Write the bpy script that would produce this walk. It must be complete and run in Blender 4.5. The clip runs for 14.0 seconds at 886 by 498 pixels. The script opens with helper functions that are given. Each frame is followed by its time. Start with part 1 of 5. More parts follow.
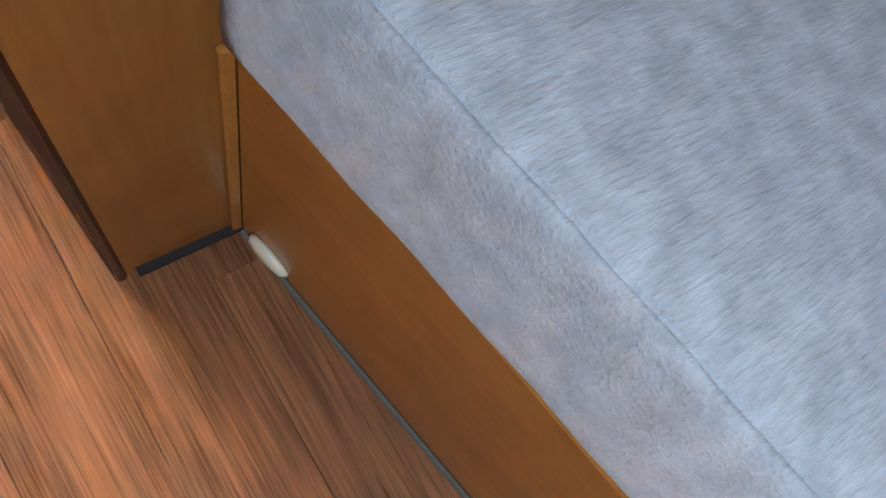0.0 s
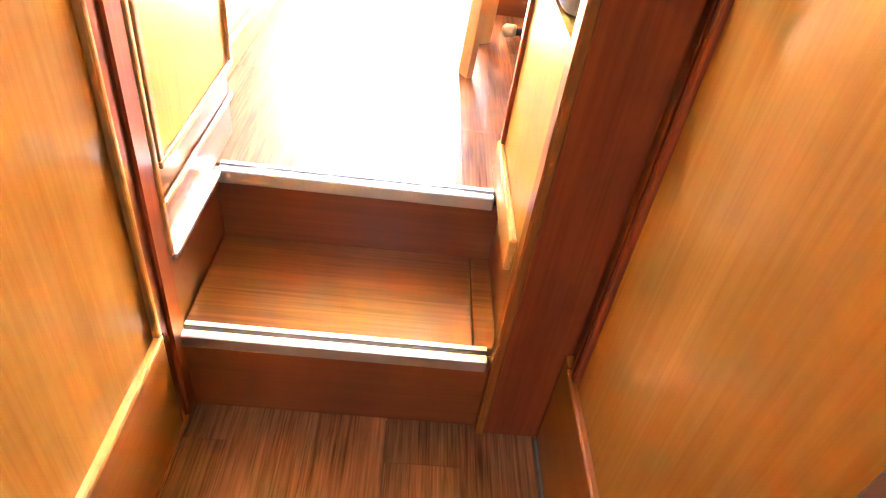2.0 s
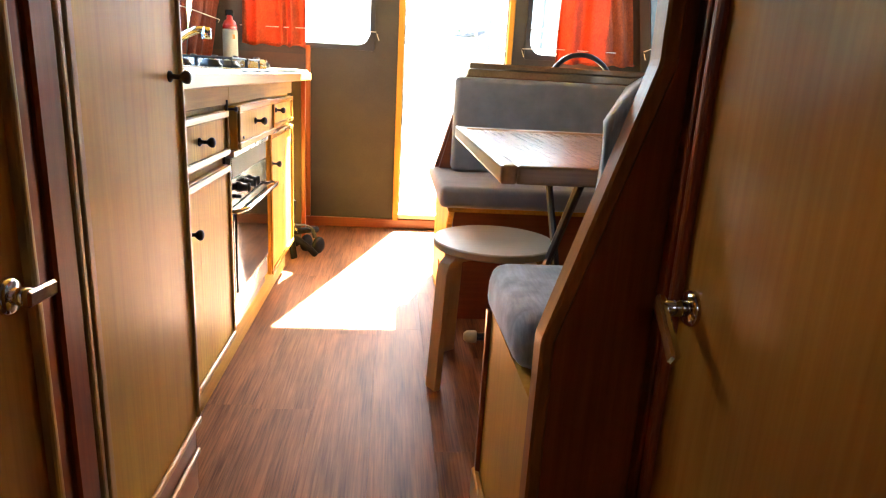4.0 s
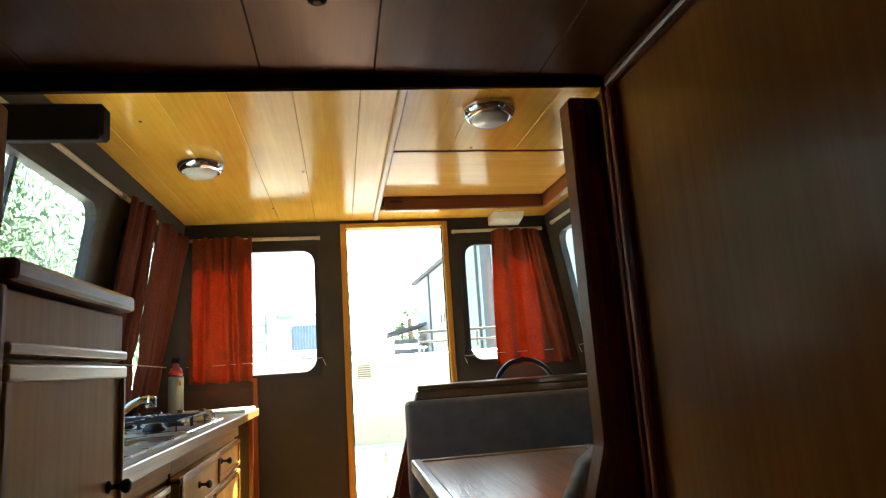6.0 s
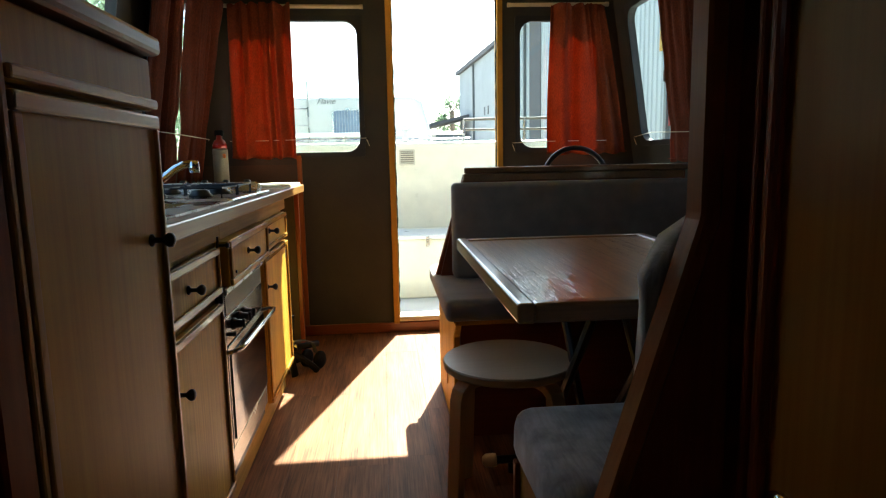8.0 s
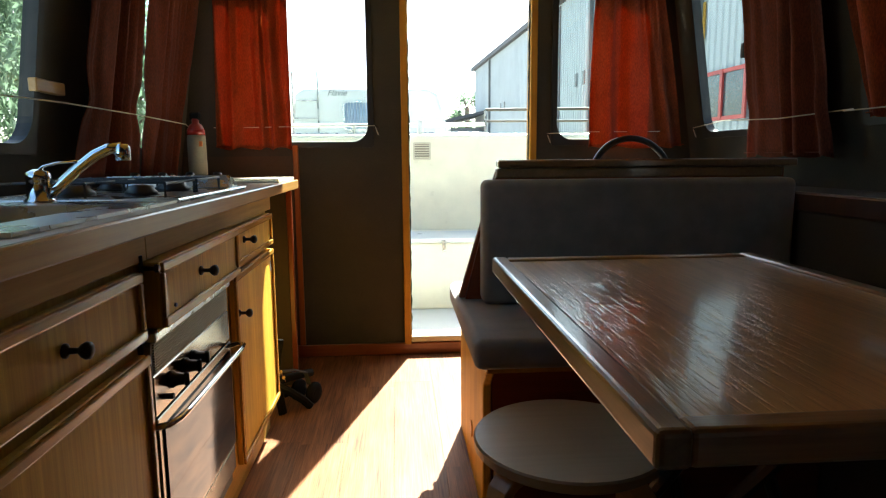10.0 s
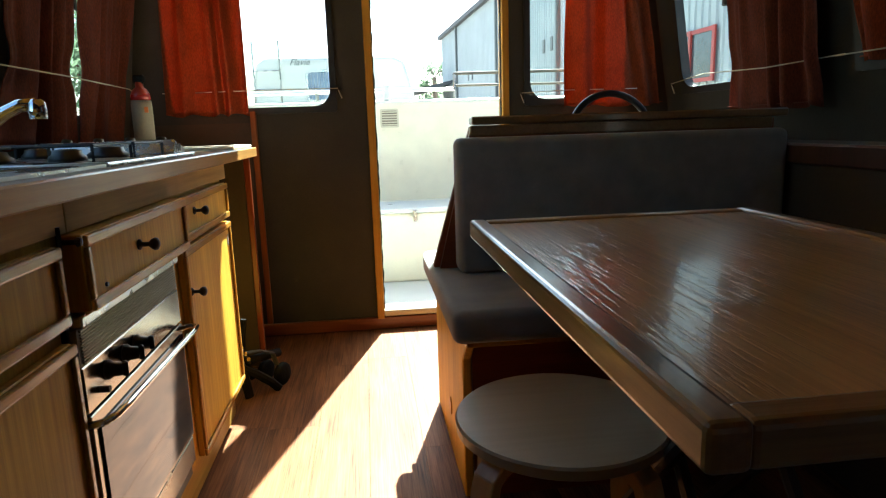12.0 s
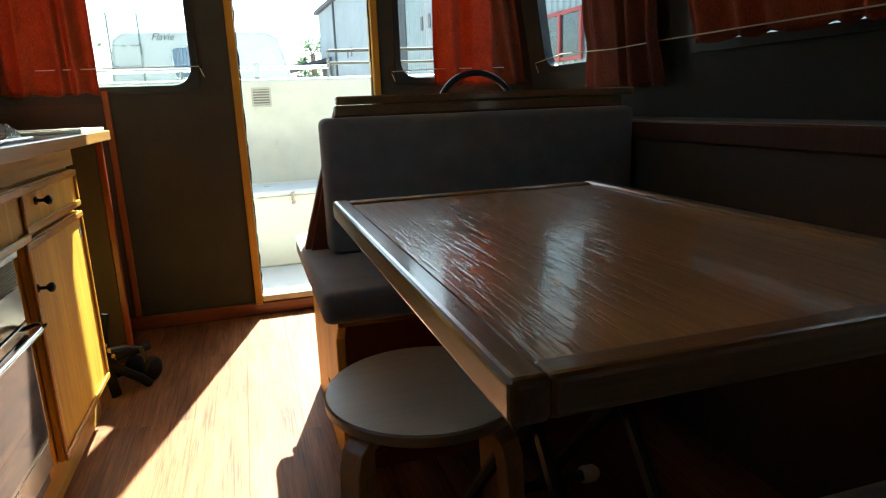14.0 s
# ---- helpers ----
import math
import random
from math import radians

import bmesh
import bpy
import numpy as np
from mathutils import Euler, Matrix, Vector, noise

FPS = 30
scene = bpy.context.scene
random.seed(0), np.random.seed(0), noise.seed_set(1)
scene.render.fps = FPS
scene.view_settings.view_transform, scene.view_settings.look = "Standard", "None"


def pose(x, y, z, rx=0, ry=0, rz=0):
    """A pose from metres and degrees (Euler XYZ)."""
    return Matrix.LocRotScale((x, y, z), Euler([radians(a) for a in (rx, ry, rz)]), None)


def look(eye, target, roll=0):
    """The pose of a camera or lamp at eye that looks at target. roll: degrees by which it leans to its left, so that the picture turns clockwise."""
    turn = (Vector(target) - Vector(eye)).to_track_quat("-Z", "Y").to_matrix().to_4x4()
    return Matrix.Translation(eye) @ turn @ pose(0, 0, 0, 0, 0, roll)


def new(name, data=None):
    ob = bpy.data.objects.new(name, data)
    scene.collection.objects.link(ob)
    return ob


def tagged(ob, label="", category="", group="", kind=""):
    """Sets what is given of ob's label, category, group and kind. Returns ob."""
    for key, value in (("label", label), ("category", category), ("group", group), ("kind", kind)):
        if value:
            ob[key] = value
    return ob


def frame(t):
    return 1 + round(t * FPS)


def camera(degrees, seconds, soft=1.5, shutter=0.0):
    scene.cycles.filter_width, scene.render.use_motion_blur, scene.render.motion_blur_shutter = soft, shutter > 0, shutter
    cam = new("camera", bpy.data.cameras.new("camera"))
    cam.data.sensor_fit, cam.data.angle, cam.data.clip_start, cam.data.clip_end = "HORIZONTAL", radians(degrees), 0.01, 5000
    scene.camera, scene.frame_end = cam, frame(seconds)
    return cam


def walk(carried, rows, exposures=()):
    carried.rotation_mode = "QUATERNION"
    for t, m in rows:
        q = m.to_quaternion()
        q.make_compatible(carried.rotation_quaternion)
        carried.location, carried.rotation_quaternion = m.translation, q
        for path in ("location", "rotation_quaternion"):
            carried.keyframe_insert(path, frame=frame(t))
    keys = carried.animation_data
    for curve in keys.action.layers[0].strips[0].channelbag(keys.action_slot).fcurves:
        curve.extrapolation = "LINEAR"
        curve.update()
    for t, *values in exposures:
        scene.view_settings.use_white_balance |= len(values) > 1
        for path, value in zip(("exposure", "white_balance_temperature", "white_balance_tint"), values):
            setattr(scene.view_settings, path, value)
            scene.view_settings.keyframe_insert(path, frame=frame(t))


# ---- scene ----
cam = camera(70.2, 14.0, 1.2)
PATH = [
    (0, (0.312, 0.537, 0.546), (1.113, 0.769, -1.35), 44.0),
    (0.2, (0.283, 0.572, 0.554), (0.979, 0.95, -1.346), 42.9),
    (0.5, (0.25, 0.608, 0.554), (0.701, 1.283, -1.303), 26.9),
    (0.8, (0.203, 0.629, 0.604), (0.562, 1.503, -1.185), 18.8),
    (1.0, (0.19, 0.651, 0.611), (0.472, 1.638, -1.107), 15.9),
    (1.5, (0.079, 0.673, 0.709), (0.31, 2.013, -0.758), 12.1),
    (2, (0.044, 0.694, 0.769), (0.186, 2.248, -0.482), 9.0),
    (2.5, (0.037, 0.709, 0.813), (0.144, 2.368, -0.299), 6.3),
    (3, (0.041, 0.733, 0.863), (0.146, 2.51, -0.048), 3.9),
    (3.2, (0.039, 0.74, 0.874), (0.154, 2.553, 0.039), 3.9),
    (5.3, (0.048, 0.74, 1.005), (0.346, 2.718, 0.996), -0.8),
    (5.5, (0.048, 0.74, 1.019), (0.354, 2.715, 1.093), -1.9),
    (6, (0.043, 0.736, 1.062), (0.372, 2.676, 1.419), -3.8),
    (6.3, (0.047, 0.705, 1.068), (0.364, 2.627, 1.52), -4.1),
    (6.5, (0.051, 0.701, 1.056), (0.355, 2.635, 1.463), -3.7),
    (7, (0.044, 0.747, 1.033), (0.33, 2.725, 1.101), -2.9),
    (7.5, (0.042, 0.778, 1.013), (0.257, 2.757, 0.824), -1.0),
    (8, (0.027, 0.871, 1.016), (0.206, 2.843, 0.733), -1.1),
    (8.2, (0.02, 0.917, 1.018), (0.191, 2.891, 0.747), -1.4),
    (10.3, (0.039, 1.487, 0.992), (0.177, 3.46, 0.7), -0.4),
    (10.5, (0.034, 1.508, 0.992), (0.188, 3.483, 0.716), -0.6),
    (11, (0.038, 1.544, 0.989), (0.236, 3.515, 0.708), -0.8),
    (11.5, (0.03, 1.571, 0.987), (0.242, 3.538, 0.696), -2.3),
    (12, (0.047, 1.576, 0.953), (0.272, 3.527, 0.575), -1.8),
    (12.5, (0.047, 1.575, 0.931), (0.079, 3.504, 0.404), -1.6),
    (13, (0.067, 1.563, 0.927), (0.241, 3.462, 0.327), -2.3),
    (13.5, (0.088, 1.559, 0.931), (0.454, 3.445, 0.377), -2.3),
    (14, (0.092, 1.545, 0.957), (0.654, 3.409, 0.501), -2.2),
]
EXPOSURES = [
    (0.0, 9.02, 5200, 3), (0.5, 9.17, 5400, 4), (1.0, 9.47, 6100, 9), (1.5, 9.65, 5950, 13), (2.0, 9.4, 6050, 12), (2.5, 8.7, 6150, 11), (3.2, 7.7, 6150, 7), (4.3, 5.48, 6050, 3), (5.3, 4.33, 6050, -1), (6.5, 3.63, 6050, -3), (7.5, 3.13, 5950, -3), (8.2, 3.13, 5950, -3), (10.3, 3.13, 5850, -3), (12.0, 3.13, 5750, -5), (14.0, 3.03, 5650, -5),
]
walk(cam, [(t, look(e, g, r)) for t, e, g, r in PATH], EXPOSURES)


# ---- world, sun, exposure ----
SUN = Vector((0.475, 1.62, 1.84)).normalized()
world = bpy.data.worlds.new("world")
scene.world = world
world.use_nodes = True
wt = world.node_tree
sky = wt.nodes.new("ShaderNodeTexSky")
sky.sky_type = 'NISHITA'
sky.sun_disc = False
sky.sun_elevation = math.asin(SUN.z)
sky.sun_rotation = math.atan2(SUN.x, SUN.y)
sky.air_density = 1.0
sky.dust_density = 2.5
wt.links.new(sky.outputs[0], wt.nodes["Background"].inputs[0])
wt.nodes["Background"].inputs[1].default_value = 0.065
sun = new("sun", bpy.data.lights.new("sun", 'SUN'))
sun.data.energy, sun.data.angle, sun.data.color = 5.0, radians(0.6), (1.0, 0.95, 0.86)
sun.matrix_world = look(SUN * 30, (0, 0, 0))

# area lamp below the hatch lid, standing in for daylight from an unseen deck hatch
hatch = new("hatch_daylight", bpy.data.lights.new("hatch_daylight", 'AREA'))
hatch.data.shape, hatch.data.size, hatch.data.size_y = 'RECTANGLE', 0.34, 0.38
hatch.data.energy, hatch.data.color = 0.055, (0.93, 0.97, 1.0)
hatch.matrix_world = look((-0.08, -0.15, 1.43), (-0.08, -0.15, 0.0))

# ---- materials ----


def base_mat(name, rough=0.5, metal=0.0, coat=0.0):
    m = bpy.data.materials.new(name)
    m.use_nodes = True
    p = m.node_tree.nodes["Principled BSDF"]
    p.inputs["Roughness"].default_value = rough
    p.inputs["Metallic"].default_value = metal
    p.inputs["Coat Weight"].default_value = coat
    p.inputs["Coat Roughness"].default_value = 0.12
    return m, m.node_tree.nodes, m.node_tree.links, p


def ramp_of(n, stops):
    r = n.new("ShaderNodeValToRGB")
    while len(r.color_ramp.elements) < len(stops):
        r.color_ramp.elements.new(0.5)
    for e, (pos, c) in zip(r.color_ramp.elements, stops):
        e.position, e.color = pos, (*c, 1)
    return r


def noise_of(n, l, src, scale, detail=4.0, rough=0.55, stretch=(1, 1, 1)):
    mp = n.new("ShaderNodeMapping")
    mp.inputs["Scale"].default_value = stretch
    l.new(src, mp.inputs["Vector"])
    t = n.new("ShaderNodeTexNoise")
    t.inputs["Scale"].default_value = scale
    t.inputs["Detail"].default_value = detail
    t.inputs["Roughness"].default_value = rough
    l.new(mp.outputs[0], t.inputs["Vector"])
    return t


def mul(n, l, a, b, fac=1.0):
    x = n.new("ShaderNodeMixRGB")
    x.blend_type = 'MULTIPLY'
    x.inputs[0].default_value = fac
    l.new(a, x.inputs[1])
    l.new(b, x.inputs[2])
    return x.outputs[0]


def wood(name, dark, light, axis="z", rough=0.35, coat=0.3, fine=34.0, bump=0.12, vary=0.22, stain=0.35, spec=0.4, lo=0.28, hi=0.72):
    """Varnished timber: long fibres along axis, broad cloudy figure, slight piece to piece change."""
    m, n, l, p = base_mat(name, rough, 0, coat)
    p.inputs["Specular IOR Level"].default_value = spec
    co = n.new("ShaderNodeTexCoord").outputs["Object"]
    info = n.new("ShaderNodeObjectInfo")
    ofs = n.new("ShaderNodeVectorMath")
    ofs.operation = 'MULTIPLY_ADD'
    l.new(info.outputs["Random"], ofs.inputs[0])
    ofs.inputs[1].default_value = (7.3, 5.1, 3.7)
    l.new(co, ofs.inputs[2])
    src = ofs.outputs[0]
    k = "xyz".index(axis)
    st = [1.0, 1.0, 1.0]
    st[k] = 0.025
    g = noise_of(n, l, src, fine * 3.2, 5, 0.65, st)
    st2 = [1.0, 1.0, 1.0]
    st2[k] = 0.12
    f = noise_of(n, l, src, fine * 0.28, 3, 0.6, st2)
    r1 = ramp_of(n, [(lo, dark), (hi, light)])
    mixf = n.new("ShaderNodeMath")
    mixf.operation = 'MULTIPLY_ADD'
    l.new(g.outputs[0], mixf.inputs[0])
    mixf.inputs[1].default_value = 0.55
    half = n.new("ShaderNodeMath")
    half.operation = 'MULTIPLY'
    l.new(f.outputs[0], half.inputs[0])
    half.inputs[1].default_value = 0.45
    l.new(half.outputs[0], mixf.inputs[2])
    l.new(mixf.outputs[0], r1.inputs[0])
    s = noise_of(n, l, src, 2.3, 4, 0.6)
    r2 = ramp_of(n, [(0.12, (1 - stain,) * 3), (0.85, (1 + stain * 0.4,) * 3)])
    l.new(s.outputs[0], r2.inputs[0])
    c = mul(n, l, r1.outputs[0], r2.outputs[0])
    r3 = ramp_of(n, [(0.0, (1 - vary,) * 3), (1.0, (1 + vary * 0.3,) * 3)])
    l.new(info.outputs["Random"], r3.inputs[0])
    c = mul(n, l, c, r3.outputs[0])
    l.new(c, p.inputs["Base Color"])
    b = n.new("ShaderNodeBump")
    b.inputs["Strength"].default_value = bump
    b.inputs["Distance"].default_value = 0.002
    l.new(g.outputs[0], b.inputs["Height"])
    l.new(b.outputs[0], p.inputs["Normal"])
    return m


def plain(name, col, rough=0.5, metal=0.0, coat=0.0, mottle=0.15, scale=8.0, fine=120.0, bump=0.05, stretch=(1, 1, 1)):
    m, n, l, p = base_mat(name, rough, metal, coat)
    co = n.new("ShaderNodeTexCoord").outputs["Object"]
    a = noise_of(n, l, co, scale, 4)
    b = noise_of(n, l, co, fine, 3, 0.6, stretch)
    r = ramp_of(n, [(0.3, tuple(v * (1 - mottle) for v in col)), (0.7, tuple(min(v * (1 + mottle * 0.5), 1) for v in col))])
    l.new(a.outputs[0], r.inputs[0])
    r2 = ramp_of(n, [(0.3, (1 - mottle * 0.7,) * 3), (0.7, (1, 1, 1))])
    l.new(b.outputs[0], r2.inputs[0])
    l.new(mul(n, l, r.outputs[0], r2.outputs[0]), p.inputs["Base Color"])
    rr = ramp_of(n, [(0.3, (max(rough - 0.08, 0.03),) * 3), (0.7, (min(rough + 0.08, 1),) * 3)])
    l.new(a.outputs[0], rr.inputs[0])
    l.new(rr.outputs[0], p.inputs["Roughness"])
    if bump:
        bp = n.new("ShaderNodeBump")
        bp.inputs["Strength"].default_value = bump
        bp.inputs["Distance"].default_value = 0.002
        l.new(b.outputs[0], bp.inputs["Height"])
        l.new(bp.outputs[0], p.inputs["Normal"])
    return m


def cloth(name, col, weave=420.0, mottle=0.25, stretch=(1, 1, 1), sheen=0.3, bump=0.35, scale=14.0):
    m = plain(name, col, 0.92, 0, 0, mottle, scale, weave, bump, stretch)
    m.node_tree.nodes["Principled BSDF"].inputs["Sheen Weight"].default_value = sheen
    return m


def curtain_mat(name, col, thru):
    m, n, l, p = base_mat(name, 0.95)
    co = n.new("ShaderNodeTexCoord").outputs["Object"]
    a = noise_of(n, l, co, 260, 2, 0.6, (1, 1, 0.35))
    b = noise_of(n, l, co, 9, 3)
    r = ramp_of(n, [(0.3, tuple(v * 0.6 for v in col)), (0.7, col)])
    l.new(a.outputs[0], r.inputs[0])
    r2 = ramp_of(n, [(0.3, (0.75,) * 3), (0.7, (1, 1, 1))])
    l.new(b.outputs[0], r2.inputs[0])
    c = mul(n, l, r.outputs[0], r2.outputs[0])
    l.new(c, p.inputs["Base Color"])
    tr = n.new("ShaderNodeBsdfTranslucent")
    rt = ramp_of(n, [(0.3, tuple(v * 0.45 for v in thru)), (0.7, thru)])
    l.new(a.outputs[0], rt.inputs[0])
    l.new(mul(n, l, rt.outputs[0], r2.outputs[0]), tr.inputs["Color"])
    mx = n.new("ShaderNodeMixShader")
    mx.inputs[0].default_value = 0.3
    l.new(p.outputs[0], mx.inputs[1])
    l.new(tr.outputs[0], mx.inputs[2])
    l.new(mx.outputs[0], n["Material Output"].inputs[0])
    return m


def pane_mat(name, tint, gloss=0.05):
    m = bpy.data.materials.new(name)
    m.use_nodes = True
    n, l = m.node_tree.nodes, m.node_tree.links
    n.remove(n["Principled BSDF"])
    t = n.new("ShaderNodeBsdfTransparent")
    t.inputs[0].default_value = (*tint, 1)
    g = n.new("ShaderNodeBsdfGlossy")
    g.inputs["Roughness"].default_value = 0.03
    mx = n.new("ShaderNodeMixShader")
    mx.inputs[0].default_value = gloss
    l.new(t.outputs[0], mx.inputs[1])
    l.new(g.outputs[0], mx.inputs[2])
    l.new(mx.outputs[0], n["Material Output"].inputs[0])
    return m


DOOR = wood("teak_door_panel", (0.29, 0.102, 0.015), (0.54, 0.24, 0.037), "z", 0.26, 0.14, 30, 0.05, 0.06, 0.4, 0.2, 0.15, 0.85)
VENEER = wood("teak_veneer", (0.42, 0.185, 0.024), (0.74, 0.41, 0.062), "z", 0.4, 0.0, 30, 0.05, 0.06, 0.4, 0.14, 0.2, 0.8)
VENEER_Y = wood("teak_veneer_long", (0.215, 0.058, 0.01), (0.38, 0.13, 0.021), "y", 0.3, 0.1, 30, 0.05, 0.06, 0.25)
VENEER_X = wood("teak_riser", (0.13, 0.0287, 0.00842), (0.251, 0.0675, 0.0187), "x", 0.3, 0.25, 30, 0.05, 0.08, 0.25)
FRAME = wood("mahogany_frame", (0.15, 0.026, 0.0085), (0.3, 0.066, 0.018), "z", 0.3, 0.15, 34, 0.06, 0.1, 0.25, 0.2)
FRAME_LT = wood("mahogany_edge", (0.19, 0.052, 0.011), (0.36, 0.12, 0.024), "z", 0.36, 0.0, 34, 0.06, 0.1, 0.25, 0.15)
FRAME_Y = wood("mahogany_rail", (0.126, 0.0315, 0.0105), (0.238, 0.07, 0.021), "y", 0.3, 0.3, 34, 0.06, 0.1, 0.25)
BULKHEAD = wood("teak_bulkhead", (0.215, 0.0714, 0.0146), (0.41, 0.174, 0.0338), "z", 0.3, 0.25, 30, 0.05, 0.06, 0.5, 0.35, 0.15, 0.85)
FRAME_DK = wood("dark_edge_post", (0.045, 0.018, 0.01), (0.1, 0.04, 0.02), "z", 0.4, 0.1, 34, 0.06, 0.1, 0.25)
BERTH = wood("teak_berth_board", (0.28, 0.1, 0.017), (0.47, 0.2, 0.037), "y", 0.34, 0.1, 30, 0.05, 0.06, 0.45)
EDGE = wood("pale_edge_band", (0.383, 0.187, 0.0467), (0.595, 0.348, 0.102), "y", 0.3, 0.3, 34, 0.04, 0.05, 0.15)
EDGE_Z = wood("pale_edge_upright", (0.34, 0.162, 0.0408), (0.561, 0.306, 0.085), "z", 0.3, 0.3, 34, 0.04, 0.05, 0.15)
OAK = wood("oak_panel", (0.4, 0.208, 0.02), (0.88, 0.55, 0.072), "z", 0.45, 0.0, 34, 0.12, 0.1, 0.35, 0.1, 0.3, 0.7)
OAK_Y = wood("oak_rail", (0.33, 0.15, 0.018), (0.7, 0.38, 0.06), "y", 0.26, 0.25, 34, 0.08, 0.12, 0.3, 0.35)
OAK_RAW = wood("worn_oak_fascia", (0.3, 0.155, 0.022), (0.75, 0.45, 0.095), "y", 0.55, 0.0, 22, 0.2, 0.1, 0.5, 0.15)
TABLE = wood("table_oak", (0.27, 0.13, 0.042), (0.65, 0.36, 0.13), "y", 0.3, 1.0, 30, 1.0, 0.06, 0.25, 0.5, 0.33, 0.67)
TABLE_RIM = wood("table_rim_oak", (0.15, 0.075, 0.028), (0.32, 0.175, 0.065), "y", 0.28, 0.6, 34, 0.2, 0.1, 0.35)
BIRCH = wood("birch_ply", (0.312, 0.238, 0.131), (0.385, 0.299, 0.176), "x", 0.42, 0.05, 26, 0.04, 0.05, 0.12, 0.3)
BIRCH_LEG = wood("birch_leg", (0.45, 0.26, 0.11), (0.6, 0.38, 0.18), "z", 0.4, 0.1, 26, 0.04, 0.05, 0.12)
CEIL = wood("varnished_ceiling", (0.6, 0.3, 0.025), (0.82, 0.5, 0.07), "y", 0.2, 0.3, 26, 0.05, 0.05, 0.2)
CEIL_X = wood("varnished_hatch", (0.58, 0.28, 0.04), (0.86, 0.52, 0.1), "x", 0.22, 0.3, 26, 0.12, 0.05, 0.2)
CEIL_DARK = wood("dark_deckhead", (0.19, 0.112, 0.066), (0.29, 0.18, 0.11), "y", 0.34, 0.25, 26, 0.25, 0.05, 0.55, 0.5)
FLOOR = wood("laminate_floor", (0.058, 0.02, 0.0078), (0.33, 0.14, 0.055), "y", 0.48, 0.0, 66, 0.06, 0.12, 0.35, 0.1, 0.34, 0.66)
TREAD = wood("laminate_tread", (0.0864, 0.0238, 0.00648), (0.259, 0.0864, 0.0238), "x", 0.34, 0.1, 38, 0.06, 0.1, 0.25, 0.35, 0.34, 0.66)
TN = TABLE.node_tree
TP = TN.nodes["Principled BSDF"]
TP.inputs["Coat Roughness"].default_value = 0.1
# short open pores along the grain, and slow unevenness of the varnish
TC = TN.nodes.new("ShaderNodeTexCoord").outputs["Object"]
pores = noise_of(TN.nodes, TN.links, TC, 210, 2, 0.5, (1, 0.06, 1))
pr = ramp_of(TN.nodes, [(0.36, (0, 0, 0)), (0.47, (1, 1, 1))])
TN.links.new(pores.outputs[0], pr.inputs[0])
slow = noise_of(TN.nodes, TN.links, TC, 26, 3, 0.5, (1, 0.3, 1))
th = TN.nodes.new("ShaderNodeMath")
th.operation = 'MULTIPLY_ADD'
TN.links.new(slow.outputs[0], th.inputs[0])
th.inputs[1].default_value = 0.8
TN.links.new(pr.outputs[0], th.inputs[2])
tb_ = TN.nodes.new("ShaderNodeBump")
tb_.inputs["Strength"].default_value = 0.22
tb_.inputs["Distance"].default_value = 0.0012
TN.links.new(th.outputs[0], tb_.inputs["Height"])
TN.links.new(tb_.outputs[0], TP.inputs["Normal"])
TN.links.new(tb_.outputs[0], TP.inputs["Coat Normal"])
GAP = plain("joint_black", (0.02, 0.013, 0.01), 0.9, mottle=0.1)
DULL_BLACK = plain("dull_black", (0.006, 0.006, 0.006), 0.75, mottle=0.2)
DULL_BLACK.node_tree.nodes["Principled BSDF"].inputs["Specular IOR Level"].default_value = 0.15
LINING = cloth("wall_lining", (0.055, 0.05, 0.039), 160, 0.3, sheen=0.04, bump=0.3, scale=5)
LINING_B = plain("brown_board", (0.062, 0.039, 0.021), 0.7, mottle=0.2)
HULL_OUT = plain("cream_gelcoat", (0.85, 0.8, 0.62), 0.35, coat=0.2, mottle=0.06, bump=0.01)
WHITE_GEL = plain("white_gelcoat", (0.68, 0.69, 0.66), 0.35, coat=0.2, mottle=0.06, bump=0.01)
RUBBER = plain("black_rubber", (0.016, 0.016, 0.016), 0.55, mottle=0.2)
BLACK = plain("black_plastic", (0.014, 0.014, 0.014), 0.35, mottle=0.1)
BRONZE = plain("dark_bronze", (0.035, 0.028, 0.022), 0.4, 0.6, mottle=0.3)
CHROME = plain("chrome", (0.75, 0.75, 0.76), 0.12, 1.0, mottle=0.06, bump=0)
STEEL = plain("brushed_steel", (0.58, 0.58, 0.57), 0.28, 1.0, mottle=0.1, fine=300, stretch=(1, 0.05, 1), bump=0.04)
ALU = plain("aluminium", (0.72, 0.71, 0.68), 0.48, 1.0, mottle=0.1, bump=0.02)
GREY_CLOTH = cloth("grey_upholstery", (0.225, 0.21, 0.178), 520, 0.22)
CHENILLE = cloth("streaked_grey_upholstery", (0.42, 0.445, 0.465), 130, 0.55, (1, 0.16, 0.16), 0.5, 0.5)
BED_CLOTH = cloth("pale_bed_cover", (0.48, 0.48, 0.51), 260, 0.24, (0.22, 1, 1), 0.3, 0.9, scale=34)
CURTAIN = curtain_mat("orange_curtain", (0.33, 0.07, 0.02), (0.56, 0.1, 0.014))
# same orange cloth at about half brightness: shade put into the colour
CURTAIN_SHADED = curtain_mat("shaded_orange_curtain", (0.17, 0.038, 0.017), (0.3, 0.045, 0.01))
LAMINATE = plain("worktop_laminate", (0.36, 0.31, 0.23), 0.4, mottle=0.15, fine=220)
CORD = plain("cream_cord", (0.62, 0.57, 0.46), 0.8, mottle=0.1)
RAIL_W = plain("cream_rail", (0.6, 0.54, 0.42), 0.5, mottle=0.15)
RED = plain("red_paint", (0.32, 0.014, 0.01), 0.3, coat=0.3, mottle=0.1)
PAPER = plain("label_paper", (0.27, 0.23, 0.165), 0.6, mottle=0.15)
